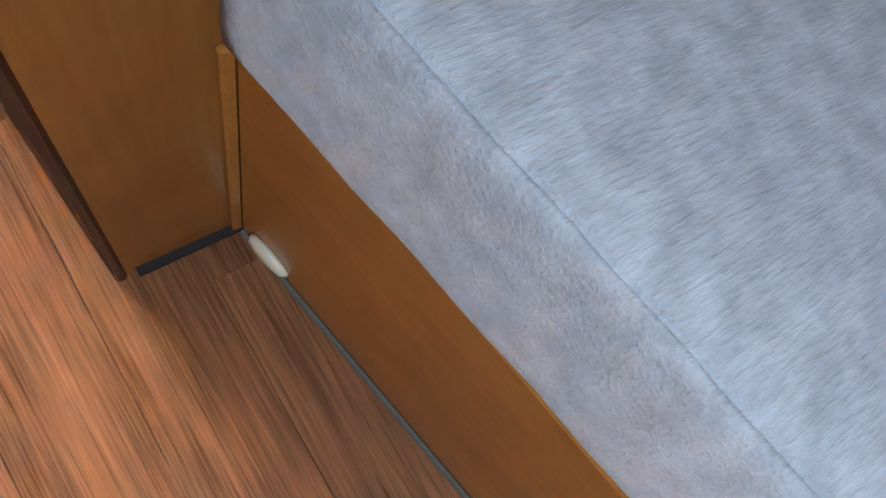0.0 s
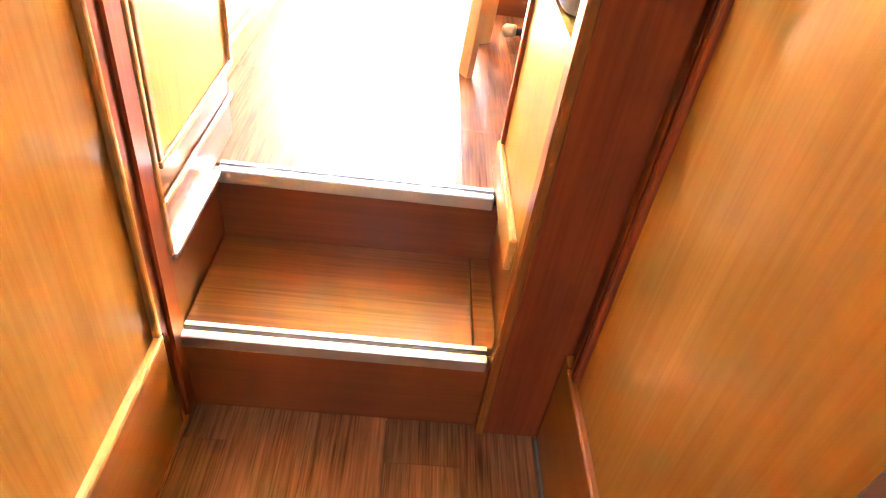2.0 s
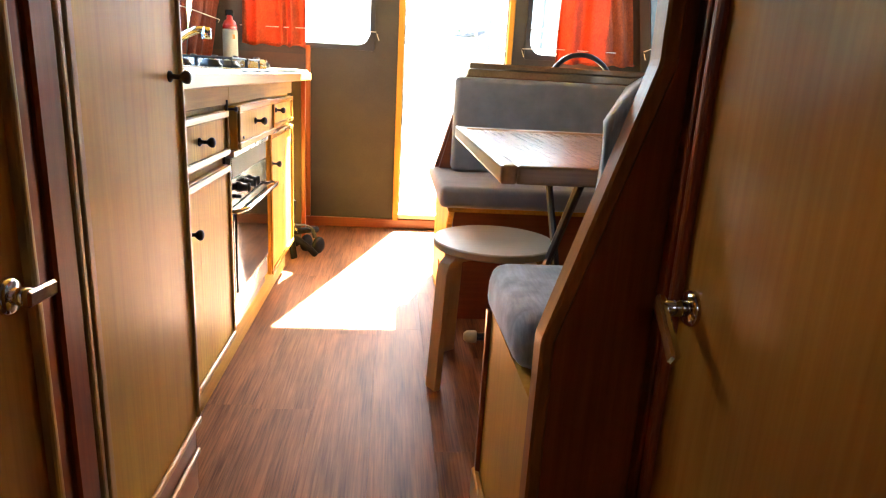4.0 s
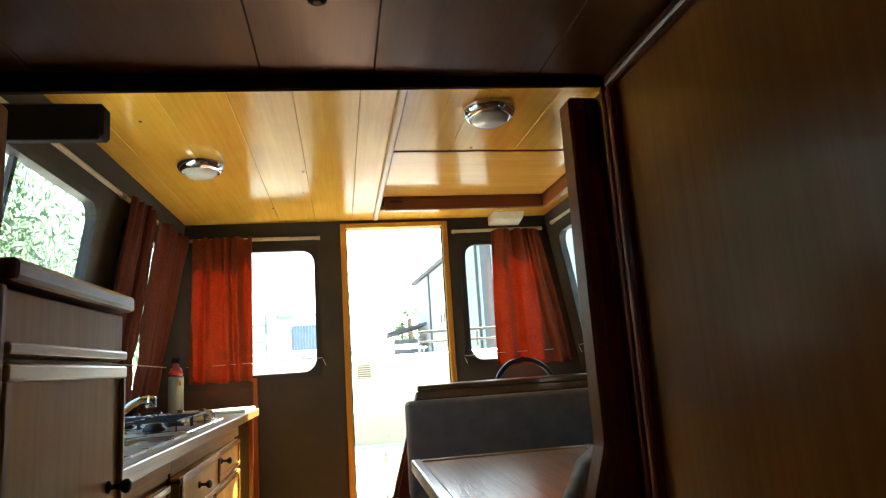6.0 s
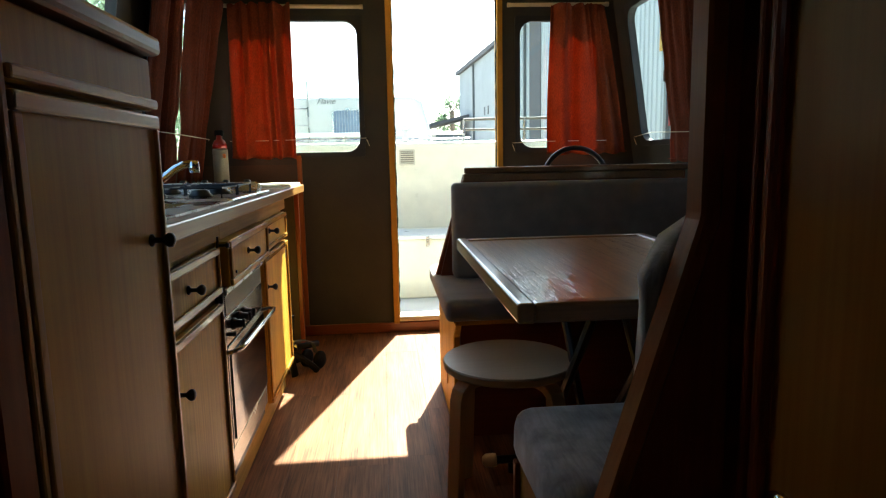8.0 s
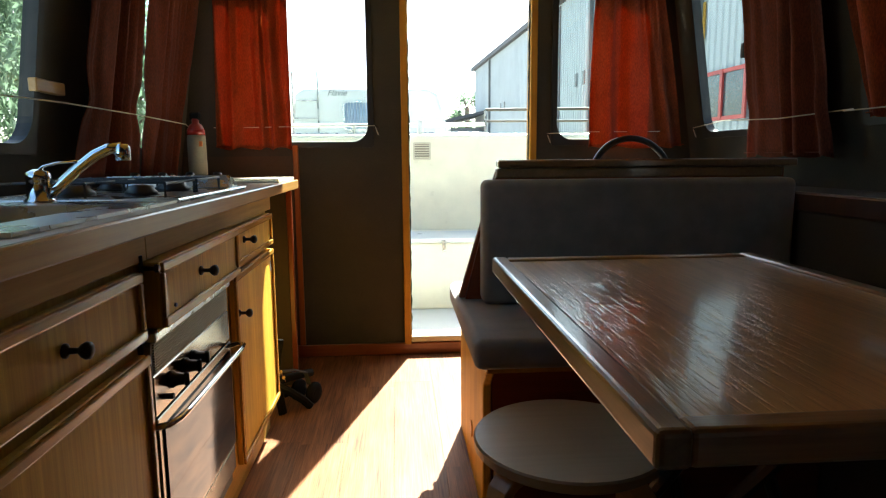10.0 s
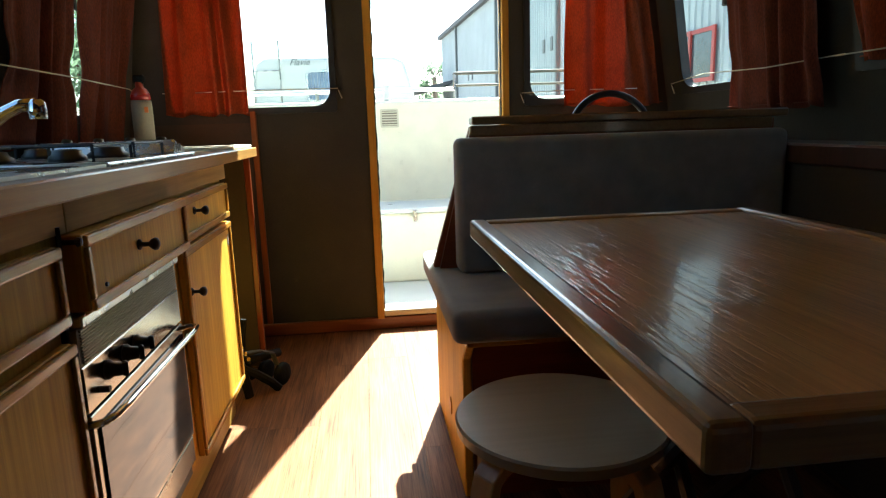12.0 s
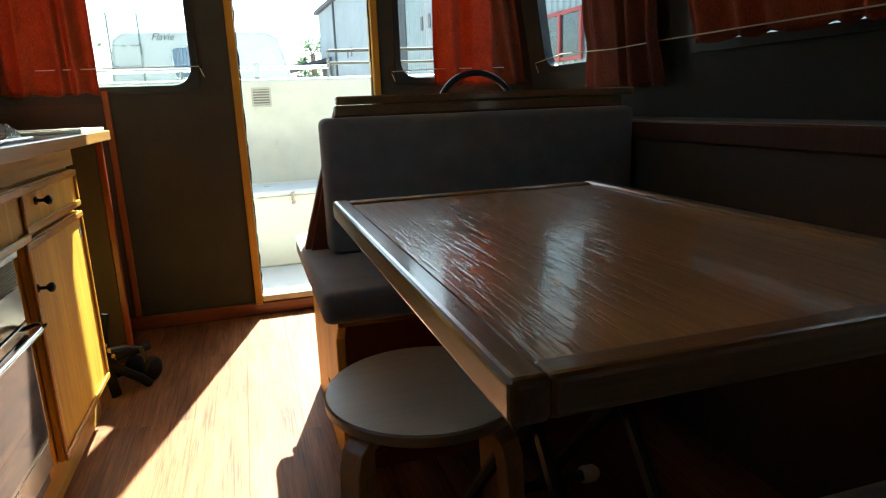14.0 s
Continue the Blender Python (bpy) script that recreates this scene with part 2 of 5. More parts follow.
INK = plain("label_print", (0.1, 0.07, 0.06), 0.6, mottle=0.1)
ORANGE = plain("label_orange", (0.75, 0.22, 0.05), 0.6, mottle=0.1)
IVORY = plain("ivory_plastic", (0.66, 0.6, 0.45), 0.45, mottle=0.15)
SEAL = plain("grey_sealant", (0.13, 0.115, 0.09), 0.8, mottle=0.3)
GLASS = pane_mat("window_glass", (0.93, 0.96, 0.95), 0.05)
OVEN_GLASS = plain("dark_oven_glass", (0.012, 0.011, 0.01), 0.01, coat=0.0, mottle=0.1, bump=0)
OVEN_GLASS.node_tree.nodes["Principled BSDF"].inputs["Specular IOR Level"].default_value = 0.4
GRILL = plain("oven_grille", (0.2, 0.175, 0.13), 0.42, 0.5, mottle=0.15, bump=0.02)
OVEN_STEEL = plain("aged_oven_steel", (0.3, 0.265, 0.2), 0.2, 1.0, mottle=0.2, fine=300, stretch=(1, 0.05, 1), bump=0.03)
LENS = plain("lamp_lens", (0.72, 0.72, 0.68), 0.2, coat=0.5, mottle=0.1)
CLAD = plain("blue_grey_cladding", (0.4, 0.43, 0.435), 0.5, mottle=0.12, scale=0.6)
CLAD_DK = plain("dark_pipe", (0.12, 0.13, 0.13), 0.5, mottle=0.1)
ROOF_DK = plain("dark_roof", (0.09, 0.09, 0.095), 0.8, mottle=0.2)
RED_FRAME = plain("red_window_frame", (0.4, 0.05, 0.04), 0.5, mottle=0.15)
DARK_PANE = plain("dark_pane", (0.05, 0.06, 0.07), 0.08, coat=0.4, mottle=0.3, bump=0)
BLIND = plain("blue_blind", (0.3, 0.38, 0.5), 0.7, mottle=0.25)
GROUND = plain("gravel_yard", (0.3, 0.28, 0.245), 0.95, mottle=0.25, scale=0.7, fine=30, bump=0.4)
LEAF = plain("leaf", (0.13, 0.19, 0.1), 0.6, mottle=0.5, scale=3)
LN = LEAF.node_tree
LT = LN.nodes.new("ShaderNodeBsdfTranslucent")
LT.inputs[0].default_value = (0.2, 0.27, 0.17, 1)
LX = LN.nodes.new("ShaderNodeMixShader")
LX.inputs[0].default_value = 0.4
LN.links.new(LN.nodes["Principled BSDF"].outputs[0], LX.inputs[1])
LN.links.new(LT.outputs[0], LX.inputs[2])
LN.links.new(LX.outputs[0], LN.nodes["Material Output"].inputs[0])
BARK = plain("bark", (0.16, 0.12, 0.085), 0.9, mottle=0.4)
DUSTY = plain("dark_fabric", (0.05, 0.048, 0.052), 0.9, mottle=0.35, fine=300, bump=0.3)

# ---- building helpers ----
ORIGIN = {}


def thing(name, label, category, at=(0, 0, 0), group="", kind=""):
    e = new(name)
    e.empty_display_size = 0.05
    e.location = at
    ORIGIN[e.name] = Vector(at)
    return tagged(e, label, category, group, kind)


def part(name, bm, material, parent=None, label="", smooth=False, recalc=True):
    """Links a bmesh drawn in world metres as one mesh object, under a thing or a part."""
    o = ORIGIN[parent.name] if parent else Vector()
    if recalc:
        bmesh.ops.recalc_face_normals(bm, faces=bm.faces)
    if o.length:
        bmesh.ops.translate(bm, vec=-o, verts=bm.verts)
    me = bpy.data.meshes.new(name)
    bm.to_mesh(me)
    bm.free()
    for f in me.polygons:
        f.use_smooth = smooth
    me.materials.append(material)
    ob = new(name, me)
    if parent:
        ob.parent = parent
    ORIGIN[ob.name] = o
    if label:
        ob["label"] = label
    return ob


def box(x0, x1, y0, y1, z0, z1, bevel=0.0, seg=1, bm=None):
    b = bmesh.new()
    bmesh.ops.create_cube(b, size=1)
    for v in b.verts:
        v.co = Vector(((x0 + x1) / 2 + v.co.x * (x1 - x0), (y0 + y1) / 2 + v.co.y * (y1 - y0), (z0 + z1) / 2 + v.co.z * (z1 - z0)))
    if bevel:
        bmesh.ops.bevel(b, geom=b.edges[:], offset=min(bevel, 0.45 * min(x1 - x0, y1 - y0, z1 - z0)), segments=seg, affect='EDGES', profile=0.5)
    return join(bm, b)


def join(bm, b):
    if bm is None:
        return b
    me = bpy.data.meshes.new("tmp")
    b.to_mesh(me)
    b.free()
    bm.from_mesh(me)
    bpy.data.meshes.remove(me)
    return bm


def prism(pts, axis, a0, a1, bevel=0.0, seg=1, bm=None):
    """A polygon in the plane across axis, drawn out from a0 to a1. Points in the order of the two other axes."""
    k = "xyz".index(axis)
    b = bmesh.new()

    def at(p, a):
        c = list(p)
        c.insert(k, a)
        return b.verts.new(c)
    lo, hi = [at(p, a0) for p in pts], [at(p, a1) for p in pts]
    b.faces.new(lo)
    b.faces.new(hi)
    for i in range(len(pts)):
        j = (i + 1) % len(pts)
        b.faces.new((lo[i], lo[j], hi[j], hi[i]))
    bmesh.ops.recalc_face_normals(b, faces=b.faces)
    if bevel:
        bmesh.ops.bevel(b, geom=b.edges[:], offset=bevel, segments=seg, affect='EDGES', profile=0.5)
    return join(bm, b)


def rod(p, q, r, n=10, r2=None, bm=None):
    b = bmesh.new()
    p, q = Vector(p), Vector(q)
    bmesh.ops.create_cone(b, cap_ends=True, segments=n, radius1=r, radius2=r if r2 is None else r2, depth=(q - p).length)
    m = Matrix.Translation((p + q) / 2) @ (q - p).to_track_quat('Z', 'Y').to_matrix().to_4x4()
    bmesh.ops.transform(b, matrix=m, verts=b.verts)
    return join(bm, b)


def tube(pts, r, n=8, flat=None, bm=None):
    """A round (or flat: a second radius) bar along points."""
    b = bmesh.new()
    pts = [Vector(p) for p in pts]
    rings = []
    up = Vector((0, 0, 1))
    for i, p in enumerate(pts):
        d = (pts[min(i + 1, len(pts) - 1)] - pts[max(i - 1, 0)]).normalized()
        s = d.cross(up)
        if s.length < 0.1:
            s = d.cross(Vector((0, 1, 0)))
        s.normalize()
        t = s.cross(d).normalized()
        rings.append([b.verts.new(p + s * math.cos(2 * math.pi * k / n) * r + t * math.sin(2 * math.pi * k / n) * (flat or r)) for k in range(n)])
    for a, c in zip(rings, rings[1:]):
        for k in range(n):
            b.faces.new((a[k], a[(k + 1) % n], c[(k + 1) % n], c[k]))
    b.faces.new(rings[0])
    b.faces.new(rings[-1])
    return join(bm, b)


def lathe(profile, at, n=24, axis=(0, 0, 1), bm=None):
    """Turned shape: (radius, height) pairs about an axis through at."""
    b = bmesh.new()
    rings = []
    for r, h in profile:
        if r < 1e-5:
            rings.append([b.verts.new((0, 0, h))])
        else:
            rings.append([b.verts.new((r * math.cos(2 * math.pi * k / n), r * math.sin(2 * math.pi * k / n), h)) for k in range(n)])
    for a, c in zip(rings, rings[1:]):
        for k in range(n):
            j = (k + 1) % n
            q = [a[k % len(a)], a[j % len(a)], c[j % len(c)], c[k % len(c)]]
            u = []
            for v in q:
                if v not in u:
                    u.append(v)
            if len(u) > 2:
                b.faces.new(u)
    for ring in (rings[0], rings[-1]):
        if len(ring) > 2:
            b.faces.new(ring)
    m = Matrix.Translation(at) @ Vector(axis).to_track_quat('Z', 'Y').to_matrix().to_4x4()
    bmesh.ops.transform(b, matrix=m, verts=b.verts)
    return join(bm, b)


def wall_sheet(place, us, vs, holes, thick):
    """A wall in (u, v), with holes (u0, u1, v0, v1) right through; place(u, v, d) gives the world point at depth d."""
    us = sorted(set(us) | {h[i] for h in holes for i in (0, 1)})
    vs = sorted(set(vs) | {h[i] for h in holes for i in (2, 3)})

    def solid(i, j):
        if not (0 <= i < len(us) - 1 and 0 <= j < len(vs) - 1):
            return False
        u, v = (us[i] + us[i + 1]) / 2, (vs[j] + vs[j + 1]) / 2
        return not any(h[0] < u < h[1] and h[2] < v < h[3] for h in holes)
    b = bmesh.new()
    cache = {}

    def vert(i, j, d):
        key = (i, j, d)
        if key not in cache:
            cache[key] = b.verts.new(place(us[i], vs[j], d))
        return cache[key]
    for i in range(len(us) - 1):
        for j in range(len(vs) - 1):
            if not solid(i, j):
                continue
            b.faces.new([vert(*c, 0) for c in ((i, j), (i + 1, j), (i + 1, j + 1), (i, j + 1))])
            b.faces.new([vert(*c, thick) for c in ((i, j), (i + 1, j), (i + 1, j + 1), (i, j + 1))])
            for di, dj, e in ((-1, 0, ((i, j), (i, j + 1))), (1, 0, ((i + 1, j), (i + 1, j + 1))), (0, -1, ((i, j), (i + 1, j))), (0, 1, ((i, j + 1), (i + 1, j + 1)))):
                if not solid(i + di, j + dj):
                    b.faces.new((vert(*e[0], 0), vert(*e[1], 0), vert(*e[1], thick), vert(*e[0], thick)))
    return b


def rounded(u0, u1, v0, v1, r, n=6):
    pts = []
    for cu, cv, a in ((u1 - r, v1 - r, 0), (u0 + r, v1 - r, 90), (u0 + r, v0 + r, 180), (u1 - r, v0 + r, 270)):
        for k in range(n + 1):
            t = radians(a + 90 * k / n)
            pts.append((cu + r * math.cos(t), cv + r * math.sin(t)))
    return pts


def ring(place, outer, inner, d0, d1):
    """A frame between two outlines of equal count, from depth d0 to d1."""
    b = bmesh.new()
    rows = [[b.verts.new(place(u, v, d)) for u, v in line] for line, d in ((outer, d0), (inner, d0), (inner, d1), (outer, d1))]
    for a, c in zip(rows, rows[1:] + rows[:1]):
        for k in range(len(a)):
            j = (k + 1) % len(a)
            b.faces.new((a[k], a[j], c[j], c[k]))
    return b


def window(name, place, u0, u1, v0, v1, thick, mullions=(), label=""):
    """Rubber-framed boat window with round corners; d < 0 is the room side."""
    w = thing(name, label or "fixed boat window with rounded black rubber frame", "window", place((u0 + u1) / 2, v0, 0), kind="structure")
    o, i = rounded(u0 - 0.012, u1 + 0.012, v0 - 0.012, v1 + 0.012, 0.012), rounded(u0 + 0.016, u1 - 0.016, v0 + 0.016, v1 - 0.016, 0.075)
    part("window_frame", ring(place, o, i, -0.014, 0.027), RUBBER, w, smooth=False)
    i2 = rounded(u0 + 0.022, u1 - 0.022, v0 + 0.022, v1 - 0.022, 0.07)
    b = bmesh.new()
    b.faces.new([b.verts.new(place(u, v, 0.008)) for u, v in i2])
    b.faces.new([b.verts.new(place(u, v, 0.013)) for u, v in i2])
    g = part("pane", b, GLASS, w, recalc=False)
    g.visible_shadow = False
    for u, lean in mullions:
        bb = bmesh.new()
        q = [place(u + s * 0.011 + (lean if v == v1 else 0), v, d) for d in (0.014, 0.03) for v in (v0, v1) for s in (-1, 1)]
        vv = [bb.verts.new(p) for p in q]
        for f in ((0, 1, 3, 2), (4, 5, 7, 6), (0, 1, 5, 4), (2, 3, 7, 6), (0, 2, 6, 4), (1, 3, 7, 5)):
            bb.faces.new([vv[k] for k in f])
        part("mullion", bb, RUBBER, w)
    return w


def knob(at, axis, parent, name="knob"):
    prof = [(0.8 * r_, 0.85 * h_) for r_, h_ in [(0.013, 0), (0.013, 0.004), (0.006, 0.008), (0.0055, 0.022), (0.012, 0.028), (0.0155, 0.034), (0.0145, 0.041), (0.007, 0.045), (0, 0.0455)]]
    return part(name, lathe(prof, at, 14, axis), BRONZE, parent, "dark bronze turned knob", smooth=True)

# ---- large structure ----
REAR = 4.555


def rear_at(u, v, d):
    return Vector((u, REAR + d, v))


def left_at(u, v, d):
    return Vector((-0.97 + (v - 1.07) * 0.148 - d, u, v))


def right_at(u, v, d):
    return Vector((1.50 - (v - 1.07) * 0.155 + d, u, v))


def structure(name, bm, mat, label, smooth=False):
    return tagged(part(name, bm, mat, smooth=smooth), label, name.split("_")[0], kind="structure")


def rear_wall_at(u, v, d):
    return Vector((min(max(u, left_at(0, v, 0.023).x), right_at(0, v, 0.023).x), REAR + d, v))


structure("wall_rear", wall_sheet(rear_wall_at, [-1.25, 1.75], [-0.4, 2.02],
          [(-0.79, -0.085, 1.05, 1.80), (0.09, 0.692, 0.085, 1.915), (0.808, 1.30, 1.055, 1.80)], 0.024), LINING, "wall lined with dark grey-brown fabric beside the door")
structure("wall_left", wall_sheet(left_at, [1.47, 4.555], [-0.4, 2.02],
          [(2.05, 3.28, 1.02, 1.76), (3.58, 4.34, 1.02, 1.76)], 0.024), LINING, "sloping cabin side lined with dark fabric")
structure("wall_right", wall_sheet(right_at, [1.47, 4.555], [-0.4, 2.02],
          [(3.88, 4.37, 1.08, 1.82), (2.25, 3.32, 1.09, 1.80)], 0.024), LINING, "sloping cabin side lined with dark fabric")
structure("wall_front", box(-1.1, 1.6, 1.415, 1.46, 1.435, 2.02), LINING, "dark lined wall above the forward cabin")
structure("wall_front_port", box(-1.15, -0.405, 1.48, 1.53, -0.42, 1.43), FRAME, "wooden bulkhead behind the tall cabinet")
window("window_1", rear_at, -0.79, -0.085, 1.05, 1.80, 0.05)
window("window_2", rear_at, 0.808, 1.30, 1.055, 1.80, 0.05)
window("window_3", left_at, 2.05, 3.28, 1.02, 1.76, 0.05, [(2.66, 0.03)], "long sliding boat window in black rubber frame")
window("window_4", left_at, 3.58, 4.34, 1.02, 1.76, 0.05, [(3.93, 0.0)])
window("window_5", right_at, 3.88, 4.37, 1.08, 1.82, 0.05)
window("window_6", right_at, 2.25, 3.32, 1.09, 1.80, 0.05)
for y, z, wall in ((3.9, 1.40, left_at), (3.93, 1.40, right_at)):
    lt = part("window_latch", box(-0.012, 0.012, -0.012, 0.012, -0.03, 0.03, 0.004), BLACK)
    lt.location = wall(y, z, -0.03)
    tagged(lt, "small black plastic window latch", "latch")

# doorway in the rear wall
dr = thing("door_1", "open doorway with an orange varnished wooden frame", "doorway", (0.38, REAR, 0.08), kind="structure")
for nm, b in (("jamb", box(0.06, 0.094, REAR - 0.022, REAR + 0.07, 0.05, 1.94, 0.003)), ("jamb", box(0.690, 0.722, REAR - 0.022, REAR + 0.07, 0.05, 1.94, 0.003)),
              ("head", box(0.094, 0.690, REAR - 0.02, REAR + 0.07, 1.912, 1.94, 0.003))):
    part(nm, b, VENEER, dr)
part("threshold", box(0.094, 0.690, REAR - 0.02, REAR + 0.09, 0.062, 0.092, 0.004), IVORY, dr, "cream painted threshold")
for x0, sg in ((0.094, 1), (0.690, -1)):
    rnd = random.Random(8 + sg)
    b = bmesh.new()
    rows = []
    for k in range(61):
        z = 0.094 + 1.815 * k / 60
        w = 0.0055 + rnd.uniform(-0.002, 0.0035)
        rows.append([b.verts.new((x0 + sg * a, REAR + y, z)) for a, y in ((0.0003, 0.004), (w, 0.007), (w, 0.014), (0.0003, 0.018))])
    for p, q in zip(rows, rows[1:]):
        for k in range(4):
            b.faces.new((p[k], p[(k + 1) % 4], q[(k + 1) % 4], q[k]))
    b.faces.new(rows[0])
    b.faces.new(rows[-1])
    part("weather_strip", b, RUBBER, dr, "ragged black sealing strip")
bb = thing("baseboard", "low orange wooden skirting board", "baseboard", (0, REAR, 0), kind="structure")
part("board", box(-0.97, 1.25, REAR - 0.02, REAR - 0.002, 0.0, 0.058, 0.004), VENEER_X, bb)
structure("trim_upright", box(-0.462, -0.436, REAR - 0.018, REAR - 0.002, 0.06, 1.05, 0.003), FRAME_LT, "slim upright wooden strip")
structure("wall_panel", box(-0.98, -0.464, REAR - 0.008, REAR - 0.002, 0.06, 1.0), LINING_B, "brown board behind the worktop end")

# cabin ceiling: boards left of the strip, boards and a hatch recess to the right
cb = bmesh.new()
x = -0.95
edges = [-0.95, -0.735, -0.515, -0.295, -0.085, 0.135, 0.272]
for a, b in zip(edges, edges[1:]):
    box(a + 0.0004, b - 0.0004, 1.46, REAR - 0.001, 1.96, 1.985, 0.0015, bm=cb)
for a, b in ((0.272, 0.53), (0.53, 0.82), (0.82, 1.1), (1.1, 1.45)):
    box(a + 0.0004, b - 0.0004, 1.46, 3.325, 1.96, 1.985, 0.0015, bm=cb)
box(0.272, 1.45, 4.30, REAR - 0.001, 1.96, 1.985, 0.0015, bm=cb)
box(1.20, 1.45, 3.33, 4.30, 1.96, 1.985, 0.0015, bm=cb)
structure("ceiling", cb, CEIL, "glossy yellow varnished board ceiling")
structure("ceiling_backing", box(-1.05, 1.6, 1.42, REAR + 0.05, 2.02, 2.06), LINING_B, "plain roof over the cabin")
structure("ceiling_hatch", box(0.276, 1.198, 3.332, 4.06, 1.972, 1.99, 0.002), CEIL_X, "recessed roof hatch panel in yellow varnish")
hb = thing("hatch_beam", "dark orange wooden beam along the roof hatch", "beam", (0.7, 4.2, 1.96), kind="structure")
part("beam", box(0.30, 1.20, 4.07, 4.11, 1.90, 1.985, 0.006), VENEER_X, hb)
part("beam", prism([(1.20, 3.34), (1.24, 3.34), (1.24, 4.11), (1.20, 4.11)], "z", 1.90, 1.985, 0.005), VENEER_Y, hb)
part("catch", box(0.33, 0.40, 4.055, 4.07, 1.935, 1.95, 0.003), BRONZE, hb)
structure("trim_hatch", box(0.29, 1.2, 3.284, 3.298, 1.9555, 1.9602, 0.001), FRAME_Y, "dark seam strip across the ceiling before the hatch")
structure("trim_ceiling", box(0.258, 0.288, 1.47, REAR - 0.08, 1.938, 1.962, 0.007, 2), EDGE, "pale rounded wooden strip along the ceiling")
for sx, sy in ((-0.1, 3.55), (-0.12, 3.9), (-0.62, 2.95), (-0.3, 4.2), (0.62, 3.25), (1.1, 3.26)):
    tagged(part("screw", lathe([(0.006, 0), (0.006, 0.002), (0.003, 0.003), (0, 0.003)], (sx, sy, 1.96), 10, (0, 0, -1)), BRONZE), "dark screw head in the board ceiling", "screw", "ceiling screws")

# forward cabin: low dark deckhead with a hatch opening, shut by an opaque lid
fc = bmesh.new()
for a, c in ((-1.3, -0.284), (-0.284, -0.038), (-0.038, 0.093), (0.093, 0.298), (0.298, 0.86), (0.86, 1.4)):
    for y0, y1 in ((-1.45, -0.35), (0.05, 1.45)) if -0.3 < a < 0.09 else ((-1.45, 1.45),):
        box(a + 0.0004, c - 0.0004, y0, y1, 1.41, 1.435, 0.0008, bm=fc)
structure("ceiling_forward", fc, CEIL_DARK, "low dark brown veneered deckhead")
# unseen lid, added to shut out the sky; the area lamp beneath gives the light
structure("hatch_lid", box(-0.29, 0.13, -0.38, 0.08, 1.445, 1.47, 0.008), WHITE_GEL, "opaque white lid closing the deck hatch over the berth cabin")
structure("trim_header", prism([(-0.41, 1.386), (0.40, 1.402), (0.40, 1.435), (-0.41, 1.435)], "y", 1.4505, 1.464, 0.003), GAP, "black edging under the low deckhead")
tagged(part("screw", lathe([(0.009, 0), (0.009, 0.002), (0.004, 0.004), (0, 0.004)], (0.032, 1.292, 1.41), 12, (0, 0, -1)), BRONZE), "dark screw head in the deckhead", "screw")
structure("wall_bow", box(-1.3, 1.4, -1.5, -1.45, -0.45, 1.43), VENEER, "plain veneered wall at the bow")
structure("wall_fore_port", box(-1.35, -1.3, -1.5, 0.86, -0.45, 1.43), VENEER_Y, "plain veneered hull side")
structure("wall_fore_starboard", box(1.4, 1.45, -1.5, 1.5, -0.45, 1.43), VENEER_Y, "plain veneered hull side")

# bulkheads beside the berth
bk = thing("bulkhead_fore", "orange teak bulkhead with a dark edge beside the berth", "bulkhead", (0.3, 0.83, -0.39), kind="structure")
part("panel", prism([(0.278, -0.42), (0.329, 1.408), (1.4, 1.408), (1.4, -0.42)], "y", 0.832, 0.858), BULKHEAD, bk)
part("edge_post", prism([(0.262, -0.42), (0.313, 1.408), (0.329, 1.408), (0.278, -0.42)], "y", 0.826, 0.868, 0.004), FRAME_DK, bk, "dark brown edge post")
part("corner_bead", box(0.432, 0.448, 0.822, 0.832, -0.39, 0.074, 0.003), BERTH, bk)
part("base_joint", box(0.292, 0.447, 0.820, 0.832, -0.391, -0.381), GAP, bk)
bp = thing("bulkhead_port", "teak bulkhead with a dark edge post", "bulkhead", (-0.6, 0.83, -0.39), kind="structure")
part("panel", box(-1.3, -0.245, 0.832, 0.858, -0.42, 1.408), VENEER, bp)
part("edge_post", box(-0.245, -0.215, 0.826, 0.868, -0.42, 1.408, 0.004), FRAME_DK, bp)


def side_door(name, s, xw, y1, label):
    """Panelled door in the passage side. s: +1 starboard, -1 port; xw: wall plane."""
    d = thing(name, label, "door", (xw, 1.15, -0.39), kind="structure")

    def sb(a, b, *r, **k):
        return box(min(xw + s * a, xw + s * b), max(xw + s * a, xw + s * b), *r, **k)
    part("lining", sb(0.012, 0.05, 0.86, 1.512 if s > 0 else 1.475, -0.42, 1.408), FRAME_Y, d, "dark red-brown door frame")
    part("panel", sb(0.0, 0.012, 0.868, y1, -0.098, 1.404, 0.001), DOOR, d)
    part("base_board", sb(-0.004, 0.012, 0.868, 1.505 if s > 0 else 1.47, -0.39, -0.112, 0.002), VENEER_Y, d)
    part("base_bead", sb(-0.014, 0.006, 0.868, y1 + 0.012, -0.113, -0.097, 0.005, 2), EDGE if s < 0 else VENEER_Y, d, "rounded bead")
    part("stile_bead", sb(-0.012 if s < 0 else -0.005, 0.006, y1, y1 + 0.012, -0.097, 1.40, 0.004, 2), EDGE_Z if s < 0 else FRAME, d, "rounded bead")
    if s < 0:
        part("stile", sb(-0.006, 0.012, y1 + 0.014, y1 + 0.038, -0.11, 1.406, 0.003), FRAME, d)
    part("floor_seal", box(min(xw, xw - s * 0.01), max(xw, xw - s * 0.01), 0.87, 1.5, -0.391, -0.382, 0.002), SEAL if s > 0 else VENEER_Y, d)
    return d


